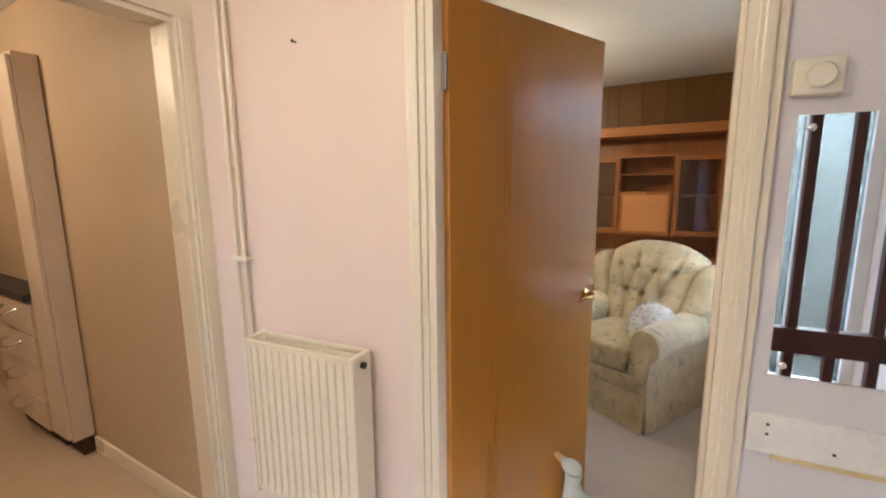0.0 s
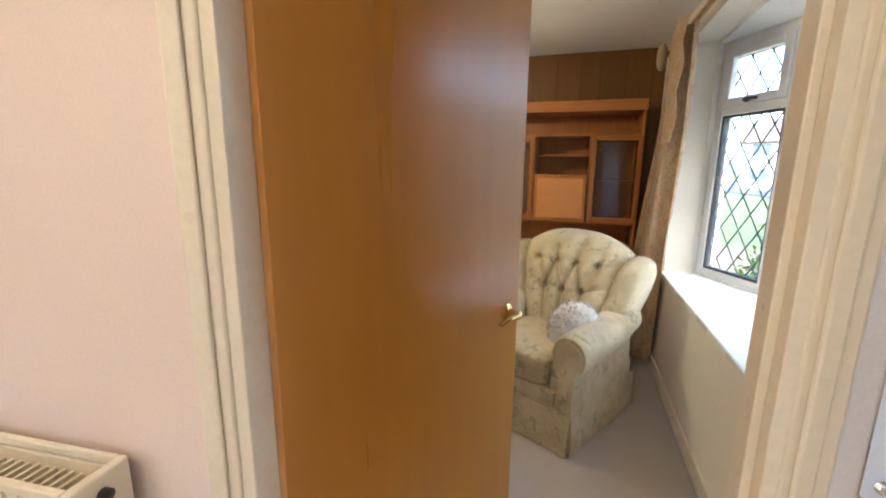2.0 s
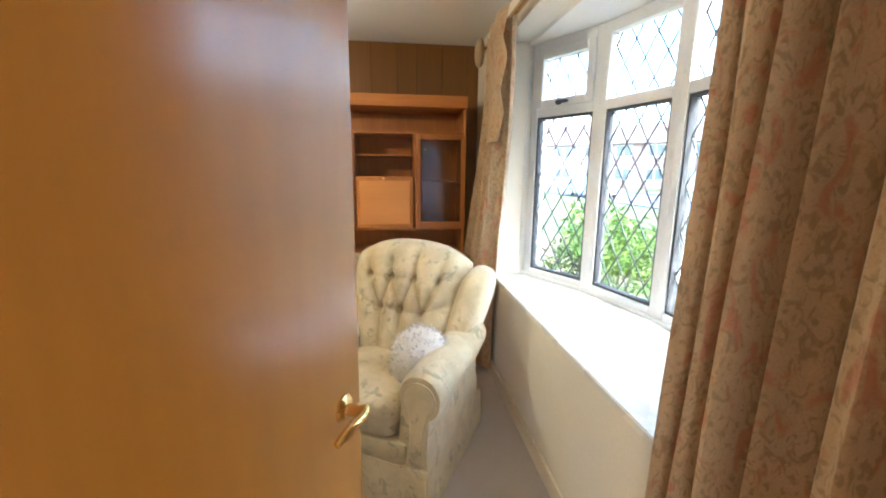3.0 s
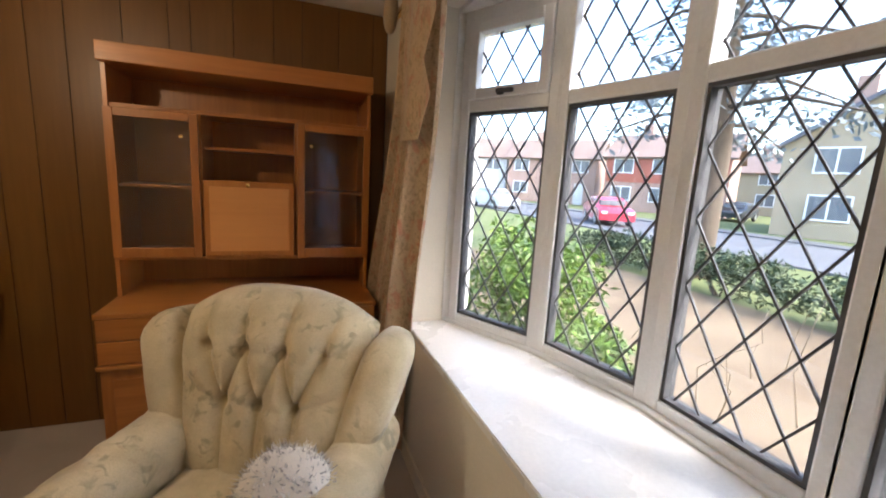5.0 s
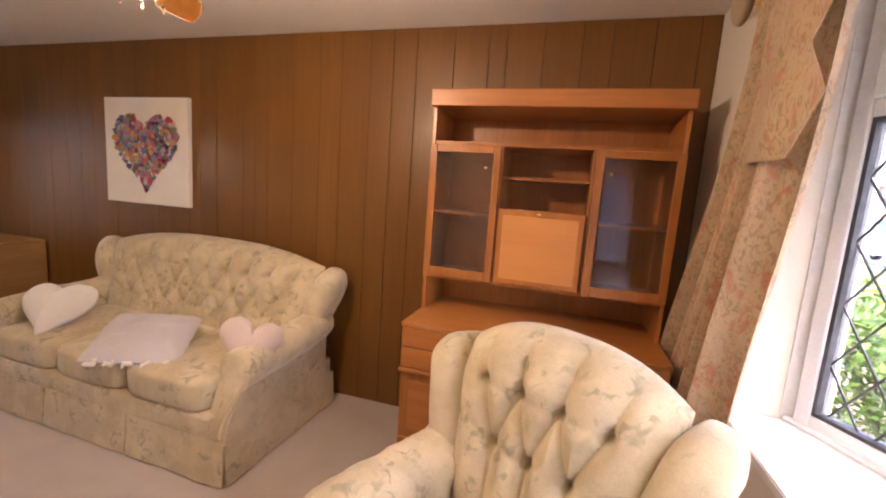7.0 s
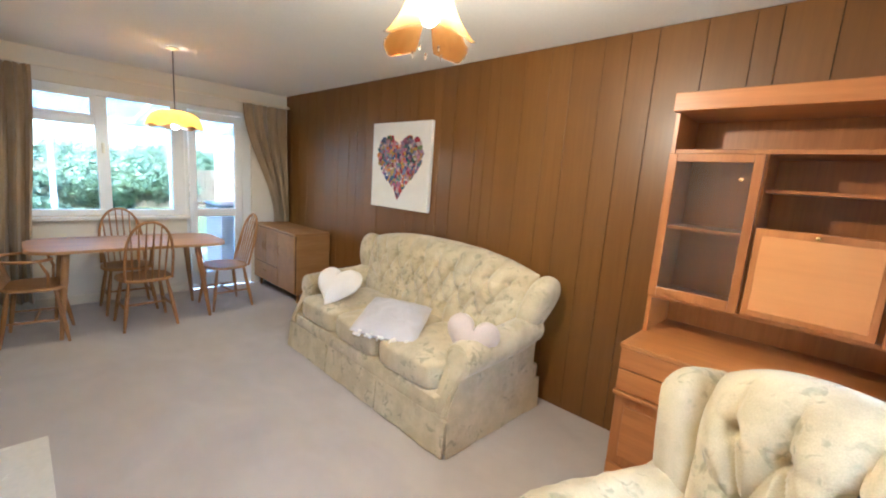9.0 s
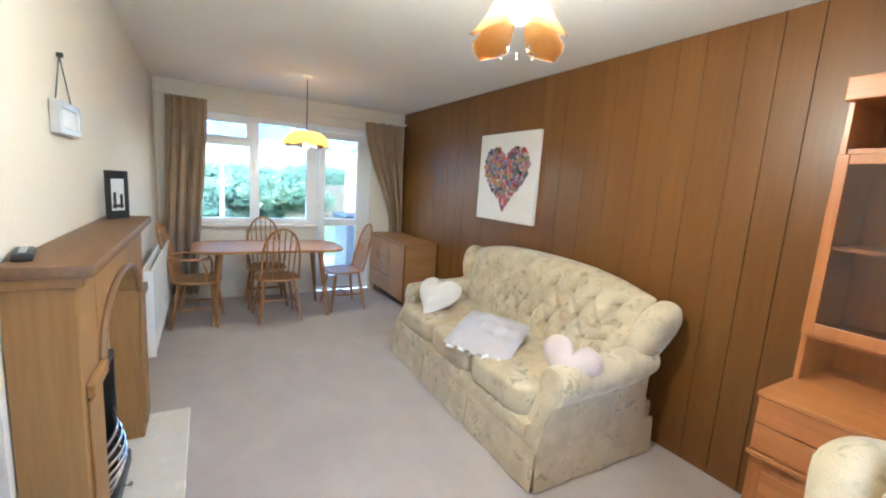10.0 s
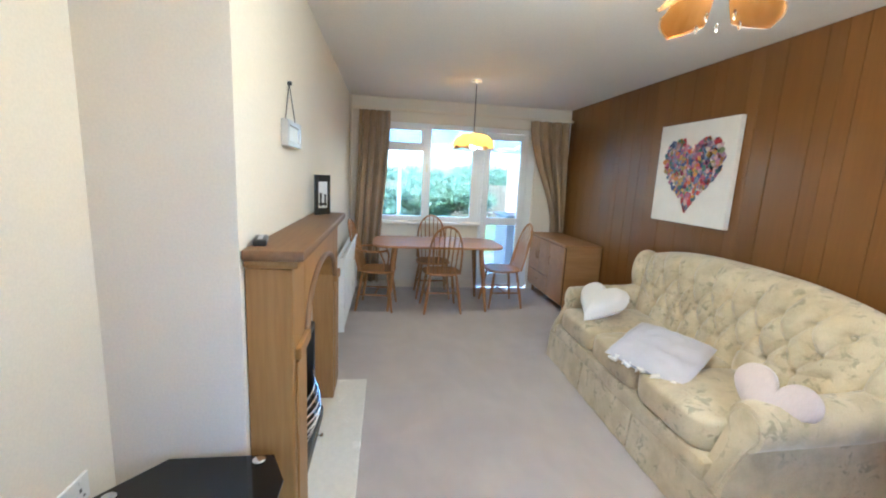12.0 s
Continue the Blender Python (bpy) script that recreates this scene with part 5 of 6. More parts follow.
def tv_stand():
    t = thing("tv_stand", "black glass television stand with chrome caps", "stand", Matrix())
    out = [(-0.265, 2.08), (-0.265, 1.75), (-0.11, 1.62), (0.28, 1.62), (0.43, 1.75), (0.43, 2.08), (0.30, 2.14), (-0.14, 2.14)]
    for z in (0.05, 0.28, 0.492):
        part("glass_shelf", prism(out, z, z + 0.008, 0.002), M_BLACKGLASS, t, "black glass shelf")
    for x, y in ((-0.235, 2.04), (-0.10, 1.665), (0.265, 1.665), (0.395, 2.04)):
        leg = part("leg", lathe([(0.016, 0.0), (0.016, 0.498), (0.012, 0.4995)], 16, None, Matrix.Translation((x, y, 0))), M_BLACK, t, "", True)
        part("cap", lathe([(0.021, 0.5002), (0.021, 0.504), (0.016, 0.508), (0.004, 0.509)], 18, None, Matrix.Translation((x, y, 0))), M_CHROME, leg, "round chrome cap", True)


tv_stand()


# ---- heart canvas ----
def heart_picture():
    x0, x1, z0, z1 = -2.30, -1.495, 1.185, 1.962
    t = thing("heart_picture", "white canvas with a heart of many coloured petals", "picture", Matrix())
    part("canvas", boxes((x0, 4.758, z0, x1, 4.795, z1), bevel=0.003), M_WHITEPLUSH, t, "white stretched canvas")
    m, nt, p = shader("petal_paint")
    geo = nt.nodes.new("ShaderNodeNewGeometry")
    r = ramp(nt, geo.outputs["Random Per Island"], [(0.0, (0.20, 0.02, 0.06)), (0.14, (0.52, 0.05, 0.06)), (0.28, (0.64, 0.34, 0.06)), (0.42, (0.12, 0.28, 0.16)), (0.56, (0.06, 0.08, 0.26)), (0.7, (0.24, 0.30, 0.42)), (0.85, (0.50, 0.10, 0.22)), (1.0, (0.62, 0.56, 0.48))])
    nt.links.new(mixed(nt, r, ramp(nt, noise_tex(nt, 90, 3), [(0.3, (0.7, 0.7, 0.7)), (0.7, (1.2, 1.2, 1.2))]), 0.8, "MULTIPLY"), p.inputs["Base Color"])
    p.inputs["Roughness"].default_value = 0.6
    out = heart_outline(80, 0.63)

    def inside(x, z):
        hit = False
        for (ax, az), (bx, bz) in zip(out, out[1:] + out[:1]):
            if (az > z) != (bz > z) and x < (bx - ax) * (z - az) / (bz - az) + ax:
                hit = not hit
        return hit

    bm = bmesh.new()
    rnd = random.Random(12)
    cx, cz = (x0 + x1) / 2, (z0 + z1) / 2 + 0.03
    k = 0
    while k < 760:
        x, z = rnd.uniform(-0.31, 0.31), rnd.uniform(-0.36, 0.30)
        if not inside(x, z):
            continue
        k += 1
        r0, a0 = rnd.uniform(0.012, 0.024), rnd.uniform(0, 6)
        y = 4.7565 - 0.0004 * (k % 12) - 0.0005
        vs = [bm.verts.new((cx + x + r0 * (1 + 0.35 * math.cos(2 * a + a0)) * math.cos(a), y, cz + z + r0 * (1 + 0.3 * math.sin(3 * a)) * math.sin(a))) for a in (2 * math.pi * i / 9 for i in range(9))]
        bm.faces.new(vs)
    tagged(part("painted_heart", bm, m, t, "heart of small overlapping coloured petals"), kind="stuff")


heart_picture()


# ---- pendant lamps ----
def amber_glass(name, tint, clear, milk=1.0):
    m, nt, p = shader(name)
    nt.nodes.remove(p)
    out = nt.nodes["Material Output"]
    tl, gl, ts, m1, m2 = (nt.nodes.new(k) for k in ("ShaderNodeBsdfTranslucent", "ShaderNodeBsdfGlossy", "ShaderNodeBsdfTransparent", "ShaderNodeMixShader", "ShaderNodeMixShader"))
    nt.links.new(ramp(nt, noise_tex(nt, 18, 4, (1, 1, 1), 0.6, 1.0), [(0.3, tuple(0.7 * milk * c for c in tint)), (0.7, tuple(milk * c for c in tint))]), tl.inputs[0])
    ts.inputs[0].default_value = (*tint, 1)
    gl.inputs["Roughness"].default_value = 0.15
    m1.inputs[0].default_value, m2.inputs[0].default_value = clear, 0.07
    nt.links.new(tl.outputs[0], m1.inputs[1])
    nt.links.new(ts.outputs[0], m1.inputs[2])
    nt.links.new(m1.outputs[0], m2.inputs[1])
    nt.links.new(gl.outputs[0], m2.inputs[2])
    nt.links.new(m2.outputs[0], out.inputs[0])
    return m


M_AMBER = amber_glass("amber_glass", (0.90, 0.58, 0.20), 0.78, 0.45)
M_YELLOW = amber_glass("yellow_glass", (0.95, 0.64, 0.24), 0.08, 0.6)
M_BULB = glowing("lit_bulb", (1.0, 0.80, 0.48), 2.2)
LAMP_A, LAMP_B = (0.02, 3.27), (-3.02, 3.27)


def petal_lamp():
    t = thing("pendant_lamp", "amber glass petal pendant lamp, lit, on the ceiling", "lamp", pose(LAMP_A[0], LAMP_A[1], 0))
    part("ceiling_rose", lathe([(0.055, TOP - 0.001), (0.055, TOP - 0.012), (0.03, TOP - 0.03), (0.01, TOP - 0.034)], 24), M_BRASS, t, "brass ceiling rose", True)
    part("stem", tube([(0, 0, TOP - 0.03), (0, 0, 2.2)], 0.006, 10), M_BRASS, t, "", True)
    part("gallery", lathe([(0.02, 2.21), (0.07, 2.19), (0.075, 2.165), (0.05, 2.15)], 24), M_BRASS, t, "brass gallery", True)
    for k in range(4):
        a0 = radians(7 + 90 * k)

        def fn(u, v, a0=a0):
            s = 2 * u - 1
            r = 0.052 + 0.026 * v + 0.072 * v**2.8
            half = 0.80 - 0.24 * v
            a = a0 + s * half
            point = 0.028 * (1 - abs(s)) * max(0.0, (v - 0.55) / 0.45)
            z = 2.17 - 0.262 * v - point + 0.012 * v**4
            rr = r * (1 - 0.06 * s * s * v) + 0.8 * point
            return Vector((rr * math.cos(a), rr * math.sin(a), z))

        g = part("petal", grid_sheet(fn, 12, 14, 0.004), M_AMBER, t, "amber glass petal", True)
        g.visible_shadow = False
        part("petal_edge", tube([fn(i / 12, 1.0) for i in range(13)], 0.0035, 6), M_GLASS, g, "bright bevelled glass edge", True)
    b = part("bulb", blob(0, 0, 2.005, 0.034, 0.034, 0.046, 2.0, 20, 14), M_BULB, t, "lit warm bulb", True)
    b.visible_shadow = False
    part("bulb_holder", lathe([(0.018, 2.048), (0.018, 2.11), (0.012, 2.15)], 16), M_PLASTIC, t, "", True)
    for k in range(5):
        a = 2 * math.pi * k / 5
        part("crystal_drop", blob(0.05 * math.cos(a), 0.05 * math.sin(a), 1.885 - 0.01 * (k % 2), 0.005, 0.005, 0.012, 1.6, 8, 6), M_GLASS, t, "clear glass drop")


petal_lamp()


def dome_lamp():
    t = thing("pendant_lamp", "yellow glass dome pendant lamp, lit, over the dining table", "lamp", pose(LAMP_B[0], LAMP_B[1], 0))
    part("ceiling_rose", lathe([(0.045, TOP - 0.001), (0.045, TOP - 0.014), (0.015, TOP - 0.03)], 24), M_PLASTIC, t, "ivory ceiling rose", True)
    part("cord", tube([(0, 0, TOP - 0.025), (0, 0, 1.88)], 0.005, 8), M_LEAD, t, "", True)

    def fn(u, v):
        a = 2 * math.pi * u
        r = 0.025 + 0.178 * math.sin(v * math.pi / 2) ** 0.9 * (1 + 0.035 * math.cos(8 * a) * v)
        return Vector((r * math.cos(a), r * math.sin(a), 1.885 - 0.135 * v**2.0 - 0.01 * v * math.cos(8 * a)))

    g = part("shade", grid_sheet(fn, 64, 12, 0.003), M_YELLOW, t, "scalloped yellow glass dome", True)
    b = part("bulb", blob(0, 0, 1.765, 0.028, 0.028, 0.034, 2.0, 20, 14), M_BULB, t, "lit warm bulb", True)
    b.visible_shadow = False
    part("bulb_holder", lathe([(0.016, 1.80), (0.016, 1.86), (0.010, 1.89)], 16), M_PLASTIC, t, "", True)


dome_lamp()


# ---- curtains ----
def curtain(name, label, m, top, low, z0, z1, folds, amp, material, seed):
    """A hanging curtain along local x, facing -y. top, low: its ends above and below."""
    t = thing(name, label, "curtain", m, "curtains")

    def fn(u, v):
        uu = u + 0.012 * math.sin(9 * u + seed) * (1 - v)
        g = v * v * (3 - 2 * v)
        x = (top[0] * g + low[0] * (1 - g)) * (1 - uu) + (top[1] * g + low[1] * (1 - g)) * uu
        ph = 2 * math.pi * folds * uu + 0.5 * math.sin(3 * uu + seed) + 0.35 * math.sin(2.2 * v + 4 * uu + seed)
        y = amp * (0.55 + 0.45 * (1 - v)) * math.sin(ph) + 0.3 * amp * math.sin(2.3 * ph + seed) * (1 - 0.4 * v)
        y += 0.02 * noise.noise((uu * 5, v * 2, seed))
        return Vector((x, y, z0 + (z1 - z0) * v))

    part("drape", grid_sheet(fn, int(folds * 22), 40, 0.003), material, t, "", True)
    n = int(folds * 2)
    for k in range(n):
        u = (k + 0.5) / n
        p = fn(u, 1.0)
        part("hook", boxes((p.x - 0.004, p.y - 0.004, z1 - 0.01, p.x + 0.004, p.y + 0.004, z1 + 0.02)), M_PLASTIC, t)
    return t


# along the bay: local x runs to -y of the room
bay_m = Matrix.Translation((1.685, 0, 0)) @ Matrix.Rotation(radians(-90), 4, "Z")
swept = curtain("curtain", "floral peach curtain drawn back beside the wall unit", bay_m, (-4.04, -3.60), (-4.74, -4.00), 0.06, 2.20, 4.5, 0.052, M_CURTAIN, 1.0)


def cascade():
    """A hanging tail whose free edge falls in two pointed steps."""
    def fn(u, v):
        z = 2.215 - 0.635 * v
        step = abs(((2.23 - z) / 0.26) % 1.0 * 2 - 1)
        edge = -3.585 - 0.02 * v + 0.11 * step
        x = -3.84 - 0.05 * v + (edge + 3.84 + 0.05 * v) * u
        fold = 0.012 * math.sin(8.0 * u + 1.2 * v)
        return Vector((x, -0.052 + fold, z))

    return grid_sheet(fn, 18, 48, 0.002)


part("cascade_tail", cascade(), M_CURTAIN, swept, "pointed tail of the same floral cloth", True)
part("rosette", blob(-4.05, -0.065, 2.13, 0.05, 0.03, 0.085, 2.2, 18, 12), M_BACKCURTAIN, swept, "gathered olive rosette", True)
curtain("curtain", "floral peach curtain hanging in deep folds by the lounge door", bay_m, (-2.13, -1.60), (-2.19, -1.60), 0.06, 2.20, 6, 0.058, M_CURTAIN, 4.0)
single("curtain_rail", boxes((1.70, 1.45, 2.205, 1.722, 4.40, 2.232), *[(1.72, y, 2.21, XE + 0.001, y + 0.012, 2.228) for y in (1.5, 2.4, 3.3, 4.3)], bevel=0.003), M_BRASS, "thin brass curtain rail over the bow window", "curtain rail")
back_m = Matrix.Translation((XW + 0.12, 0, 0)) @ Matrix.Rotation(radians(90), 4, "Z")
curtain("curtain", "plain tan curtain beside the dining window", back_m, (2.10, 2.47), (2.03, 2.36), 0.10, 2.20, 4, 0.045, M_BACKCURTAIN, 2.0)
curtain("curtain", "plain tan curtain gathered behind the sideboard", back_m, (4.22, 4.74), (4.60, 4.77), 0.80, 2.20, 4, 0.042, M_BACKCURTAIN, 6.0)
single("curtain_rail", boxes((XW + 0.10, 2.02, 2.205, XW + 0.125, 4.78, 2.235), *[(XW - 0.001, y, 2.212, XW + 0.105, y + 0.014, 2.228) for y in (2.1, 3.0, 3.9, 4.7)], bevel=0.003), M_GLOSS, "cream curtain track across the dining window", "curtain rail")

# ---- hall things ----
mi = thing("mirror", "small frameless wall mirror held by chrome screws", "mirror", HALL)
M_MIRROR, nt_, p_ = shader("silvered_mirror")
p_.inputs["Base Color"].default_value, p_.inputs["Metallic"].default_value, p_.inputs["Roughness"].default_value = (0.9, 0.92, 0.92, 1), 1.0, 0.015
part("mirror_glass", boxes((1.494, YH - 0.007, 1.035, 1.83, YH - 0.0015, 1.592), bevel=0.0015), M_MIRROR, mi)
for x in (1.518, 1.806):
    for z in (1.06, 1.566):
        part("screw", lathe([(0.008, 0.0), (0.008, 0.003), (0.005, 0.006), (0.001, 0.007)], 14, None, Matrix.Translation((x, YH - 0.007, z)) @ Matrix.Rotation(radians(90), 4, "X")), M_CHROME, mi, "domed chrome screw", True)
single("wall_nail", lathe([(0.003, 0.0), (0.003, 0.016), (0.006, 0.017), (0.005, 0.019)], 10, None, HALL @ Matrix.Translation((0.19, YH + 0.002, 1.915)) @ Matrix.Rotation(radians(90), 4, "X")), M_BLACK, "small dark nail in the pink hall wall", "nail")
th = thing("thermostat", "ivory room thermostat with a round dial", "thermostat", HALL @ pose(1.514, YH - 0.001, 1.662))
part("case", boxes((-0.040, -0.028, -0.036, 0.040, 0, 0.036), bevel=0.006), M_PLASTIC, th, "", True)
part("dial", lathe([(0.024, 0.0), (0.024, 0.006), (0.021, 0.010), (0.004, 0.011)], 28, None, Matrix.Translation((0.002, -0.028, 0.0)) @ Matrix.Rotation(radians(90), 4, "X")), M_PLASTIC, th, "round dial", True)
in_hall(setting("dado_board", boxes((DOOR_X1 + 0.08, YH - 0.010, 0.846, 2.58, YH, 0.94), bevel=0.003), M_OFFWHITE, "cream dado board with screw holes"))
for x, z in ((1.505, 0.918), (1.505, 0.895), (1.625, 0.875)):
    in_hall(setting("screw_hole", lathe([(0.0035, 0), (0.0035, 0.002), (0.002, 0.0025)], 8, None, Matrix.Translation((x, YH - 0.0105, z)) @ Matrix.Rotation(radians(90), 4, "X")), M_BLACK, "old screw hole"))
M_STAIN = surface("yellow_stain", (0.70, 0.55, 0.25), (0.78, 0.66, 0.42), 14, 90, 0.6, 0.1)
in_hall(setting("trim_stain", boxes((1.52, YH - 0.006, 0.832, 1.95, YH - 0.0005, 0.845)), M_STAIN, "yellowed strip of old adhesive"))


def balustrade():
    t = thing("balustrade", "dark mahogany stair balustrade beside the front door", "balustrade", HALL)
    y = -0.18
    part("bottom_rail", boxes((1.70, y - 0.03, 0.585, 2.59, y + 0.03, 0.715), bevel=0.004), M_MAHOG, t)
    part("top_rail", boxes((1.70, y - 0.035, 1.80, 2.59, y + 0.035, 1.86), bevel=0.01), M_MAHOG, t)
    part("newel", boxes((1.62, y - 0.04, 0.0, 1.70, y + 0.04, 1.95), bevel=0.006), M_MAHOG, t)
    for k in range(5):
        x = 1.80 + 0.165 * k
        part("baluster", boxes((x, y - 0.02, 0.42, x + 0.042, y + 0.02, 1.80), bevel=0.003), M_MAHOG, t)


balustrade()
fd = in_hall(tagged(new("door_3"), "white front entrance screen with textured glass", "", "", "structure"))
part("door_frame", boxes((1.55, -1.08, 0, 1.62, -1.02, 2.2), (2.53, -1.08, 0, 2.6, -1.02, 2.2), (1.62, -1.08, 2.13, 2.53, -1.02, 2.2), (1.62, -1.08, 0, 2.53, -1.02, 0.12), (1.86, -1.08, 0.12, 1.94, -1.02, 2.13), (2.20, -1.08, 0.12, 2.28, -1.02, 2.13), bevel=0.004), M_UPVC, fd)
for a, b in ((1.62, 1.86), (1.94, 2.20), (2.28, 2.53)):
    pane(fd, a, b, 0.12, 2.13, -1.05, False, M_OBSCURE)

hl = thing("hall_light", "round opal hall ceiling light, lit", "lamp", pose(0.55, 0.15, 0))
part("base", lathe([(0.10, TOP - 0.001), (0.10, TOP - 0.02), (0.06, TOP - 0.03)], 24), M_PLASTIC, hl, "", True)
HALL_GLOW = glowing("opal_glow", (1.0, 0.74, 0.48), 1.2)
part("globe", blob(0, 0, TOP - 0.10, 0.12, 0.12, 0.075, 2.0, 24, 14), HALL_GLOW, hl, "lit opal globe", True)
kl = thing("kitchen_light", "round opal kitchen ceiling light, lit", "lamp", pose(-1.7, 0.3, 0))
part("base", lathe([(0.10, TOP - 0.001), (0.10, TOP - 0.02), (0.06, TOP - 0.03)], 24), M_PLASTIC, kl, "", True)
part("globe", blob(0, 0, TOP - 0.10, 0.14, 0.14, 0.075, 2.0, 24, 14), HALL_GLOW, kl, "lit opal globe", True)


def goose():
    bm = blob(0.10, 0, 0.12, 0.13, 0.085, 0.115, 2.1, 22, 14)
    tube([(-0.0, 0, 0.14), (-0.045, 0, 0.20), (-0.05, 0, 0.26), (-0.045, 0, 0.305)], [0.075, 0.045, 0.03, 0.034], 16, bm)
    blob(-0.055, 0, 0.325, 0.042, 0.03, 0.032, 2.0, 16, 10, bm)
    tube([(-0.08, 0, 0.335), (-0.115, 0, 0.352), (-0.135, 0, 0.36)], [0.018, 0.013, 0.006], 10, bm)
    m, nt, p = shader("painted_goose")
    tc = nt.nodes.new("ShaderNodeTexCoord")
    sp = nt.nodes.new("ShaderNodeSeparateXYZ")
    nt.links.new(tc.outputs["Object"], sp.inputs[0])
    mr = nt.nodes.new("ShaderNodeMapRange")
    mr.inputs[1].default_value, mr.inputs[2].default_value = -0.098, -0.086
    nt.links.new(sp.outputs[0], mr.inputs[0])
    body = ramp(nt, noise_tex(nt, 14, 4), [(0.35, (0.58, 0.60, 0.54)), (0.7, (0.74, 0.74, 0.68))])
    nt.links.new(mixed(nt, (0.72, 0.48, 0.16), body, mr.outputs[0]), p.inputs["Base Color"])
    p.inputs["Roughness"].default_value = 0.5
    single("goose_doorstop", bm, m, "white painted goose doorstop with a yellow beak", "doorstop", pose(1.04, 1.93, 0.0, 0, 0, -8), True)


goose()


# ---- kitchen seen through the doorway ----
M_UNIT = surface("cream_kitchen_laminate", (0.62, 0.50, 0.38), (0.70, 0.58, 0.45), 2, 60, 0.4, 0.05)
ku = thing("kitchen_unit", "cream kitchen drawer unit with chrome bow handles", "cabinet", Matrix())
part("carcass", boxes((-2.30, 1.14, 0.10, -1.66, 1.24, 0.87), bevel=0.003), M_UNIT, ku)
part("plinth", boxes((-2.30, 1.18, 0.0, -1.66, 1.24, 0.10)), M_GROOVE, ku)
for k in range(4):
    z = 0.12 + 0.185 * k
    d = part("drawer_front", boxes((-2.29, 1.12, z, -1.67, 1.14, z + 0.175), bevel=0.004), M_UNIT, ku)
    part("handle", tube([(-2.08, 1.12, z + 0.12), (-2.07, 1.075, z + 0.10), (-1.98, 1.062, z + 0.085), (-1.89, 1.075, z + 0.10), (-1.88, 1.12, z + 0.12)], 0.010, 10), M_CHROME, d, "chrome bow handle", True)
part("worktop", boxes((-3.0, 1.10, 0.87, -1.66, 1.245, 0.91), bevel=0.004), M_BLACK, ku, "dark worktop")
tl = thing("larder_cupboard", "tall tan larder cupboard", "cabinet", Matrix())
part("carcass", boxes((-1.66, 1.15, 0.1, -1.46, 1.245, 2.1), bevel=0.003), M_UNIT, tl)
part("plinth", boxes((-1.65, 1.19, 0, -1.47, 1.24, 0.1)), M_GROOVE, tl)
part("door", boxes((-1.655, 1.13, 0.12, -1.465, 1.15, 2.08), bevel=0.004), M_UNIT, tl)
skirt("baseboard_kitchen", (-1.45, 1.25, -0.42, 1.25, 0, -1))

# ---- wall boards of the panelling ----
rnd = random.Random(21)
x = XW + 0.002
while x < XE - 0.01:
    w = rnd.choice((0.10, 0.15, 0.15, 0.20, 0.20, 0.23))
    if x + w > XE - 0.03:
        w = XE - 0.003 - x
    y = 4.7985 + rnd.uniform(0, 0.002)
    b = part("board", boxes((0.0018, 0, 0.0, w - 0.0018, 0.006, TOP - 0.004), bevel=0.0012), M_PANEL, wall_north)
    b.location = (x, y, 0.001)
    x += w


# ---- outside ----
GZ = -0.35
M_SOIL = surface("dry_grass_and_soil", (0.13, 0.085, 0.048), (0.25, 0.18, 0.105), 1.5, 25, 0.95, 0.5)
M_ROAD = surface("grey_asphalt", (0.10, 0.10, 0.105), (0.15, 0.15, 0.155), 0.6, 60, 0.85, 0.2)
M_BRICK = surface("pinkish_brick", (0.38, 0.24, 0.185), (0.46, 0.31, 0.25), 0.8, 9, 0.85, 0.2)
M_BRICK2 = surface("buff_brick", (0.36, 0.29, 0.19), (0.44, 0.36, 0.25), 0.8, 9, 0.85, 0.2)
M_RENDER = surface("white_render", (0.66, 0.64, 0.60), (0.74, 0.72, 0.68), 0.8, 20, 0.85, 0.2)
M_TILE = surface("brown_roof_tile", (0.19, 0.13, 0.10), (0.26, 0.185, 0.15), 1, 8, 0.8, 0.4)
M_TILER = surface("red_hung_tile", (0.34, 0.10, 0.07), (0.42, 0.15, 0.10), 1, 8, 0.8, 0.4)
M_SLATE = surface("grey_roof_tile", (0.12, 0.12, 0.14), (0.18, 0.18, 0.20), 1, 8, 0.8, 0.4)
# window colour lightened to carry the sky's reflection
M_DARKWIN = surface("sky_toned_window_glass", (0.13, 0.145, 0.16), (0.20, 0.215, 0.23), 2, 10, 0.1, 0)
M_FENCE = wood("weathered_fence", (0.16, 0.11, 0.07), (0.22, 0.16, 0.10), (0.28, 0.2, 0.13), "z", 6, 0.8, 0.2, 0.1)
M_BARK = surface("bark", (0.07, 0.05, 0.035), (0.12, 0.09, 0.065), 4, 40, 0.9, 0.6, 0, (1, 1, 0.3))


def leaf_material(name, a, b, c):
    m, nt, p = shader(name)
    geo = nt.nodes.new("ShaderNodeNewGeometry")
    nt.links.new(ramp(nt, geo.outputs["Random Per Island"], [(0.0, a), (0.5, b), (1.0, c)]), p.inputs["Base Color"])
    p.inputs["Roughness"].default_value = 0.55
    return m


M_LEAF = leaf_material("bright_shrub_leaf", (0.05, 0.10, 0.012), (0.10, 0.18, 0.02), (0.17, 0.25, 0.035))
M_HEDGE = leaf_material("dark_hedge_leaf", (0.02, 0.04, 0.015), (0.035, 0.06, 0.02), (0.06, 0.085, 0.03))
M_NEEDLE = leaf_material("blue_conifer_needle", (0.08, 0.105, 0.11), (0.13, 0.16, 0.17), (0.19, 0.22, 0.23))
M_TWIG = leaf_material("bare_twig", (0.14, 0.10, 0.06), (0.22, 0.16, 0.10), (0.32, 0.25, 0.16))

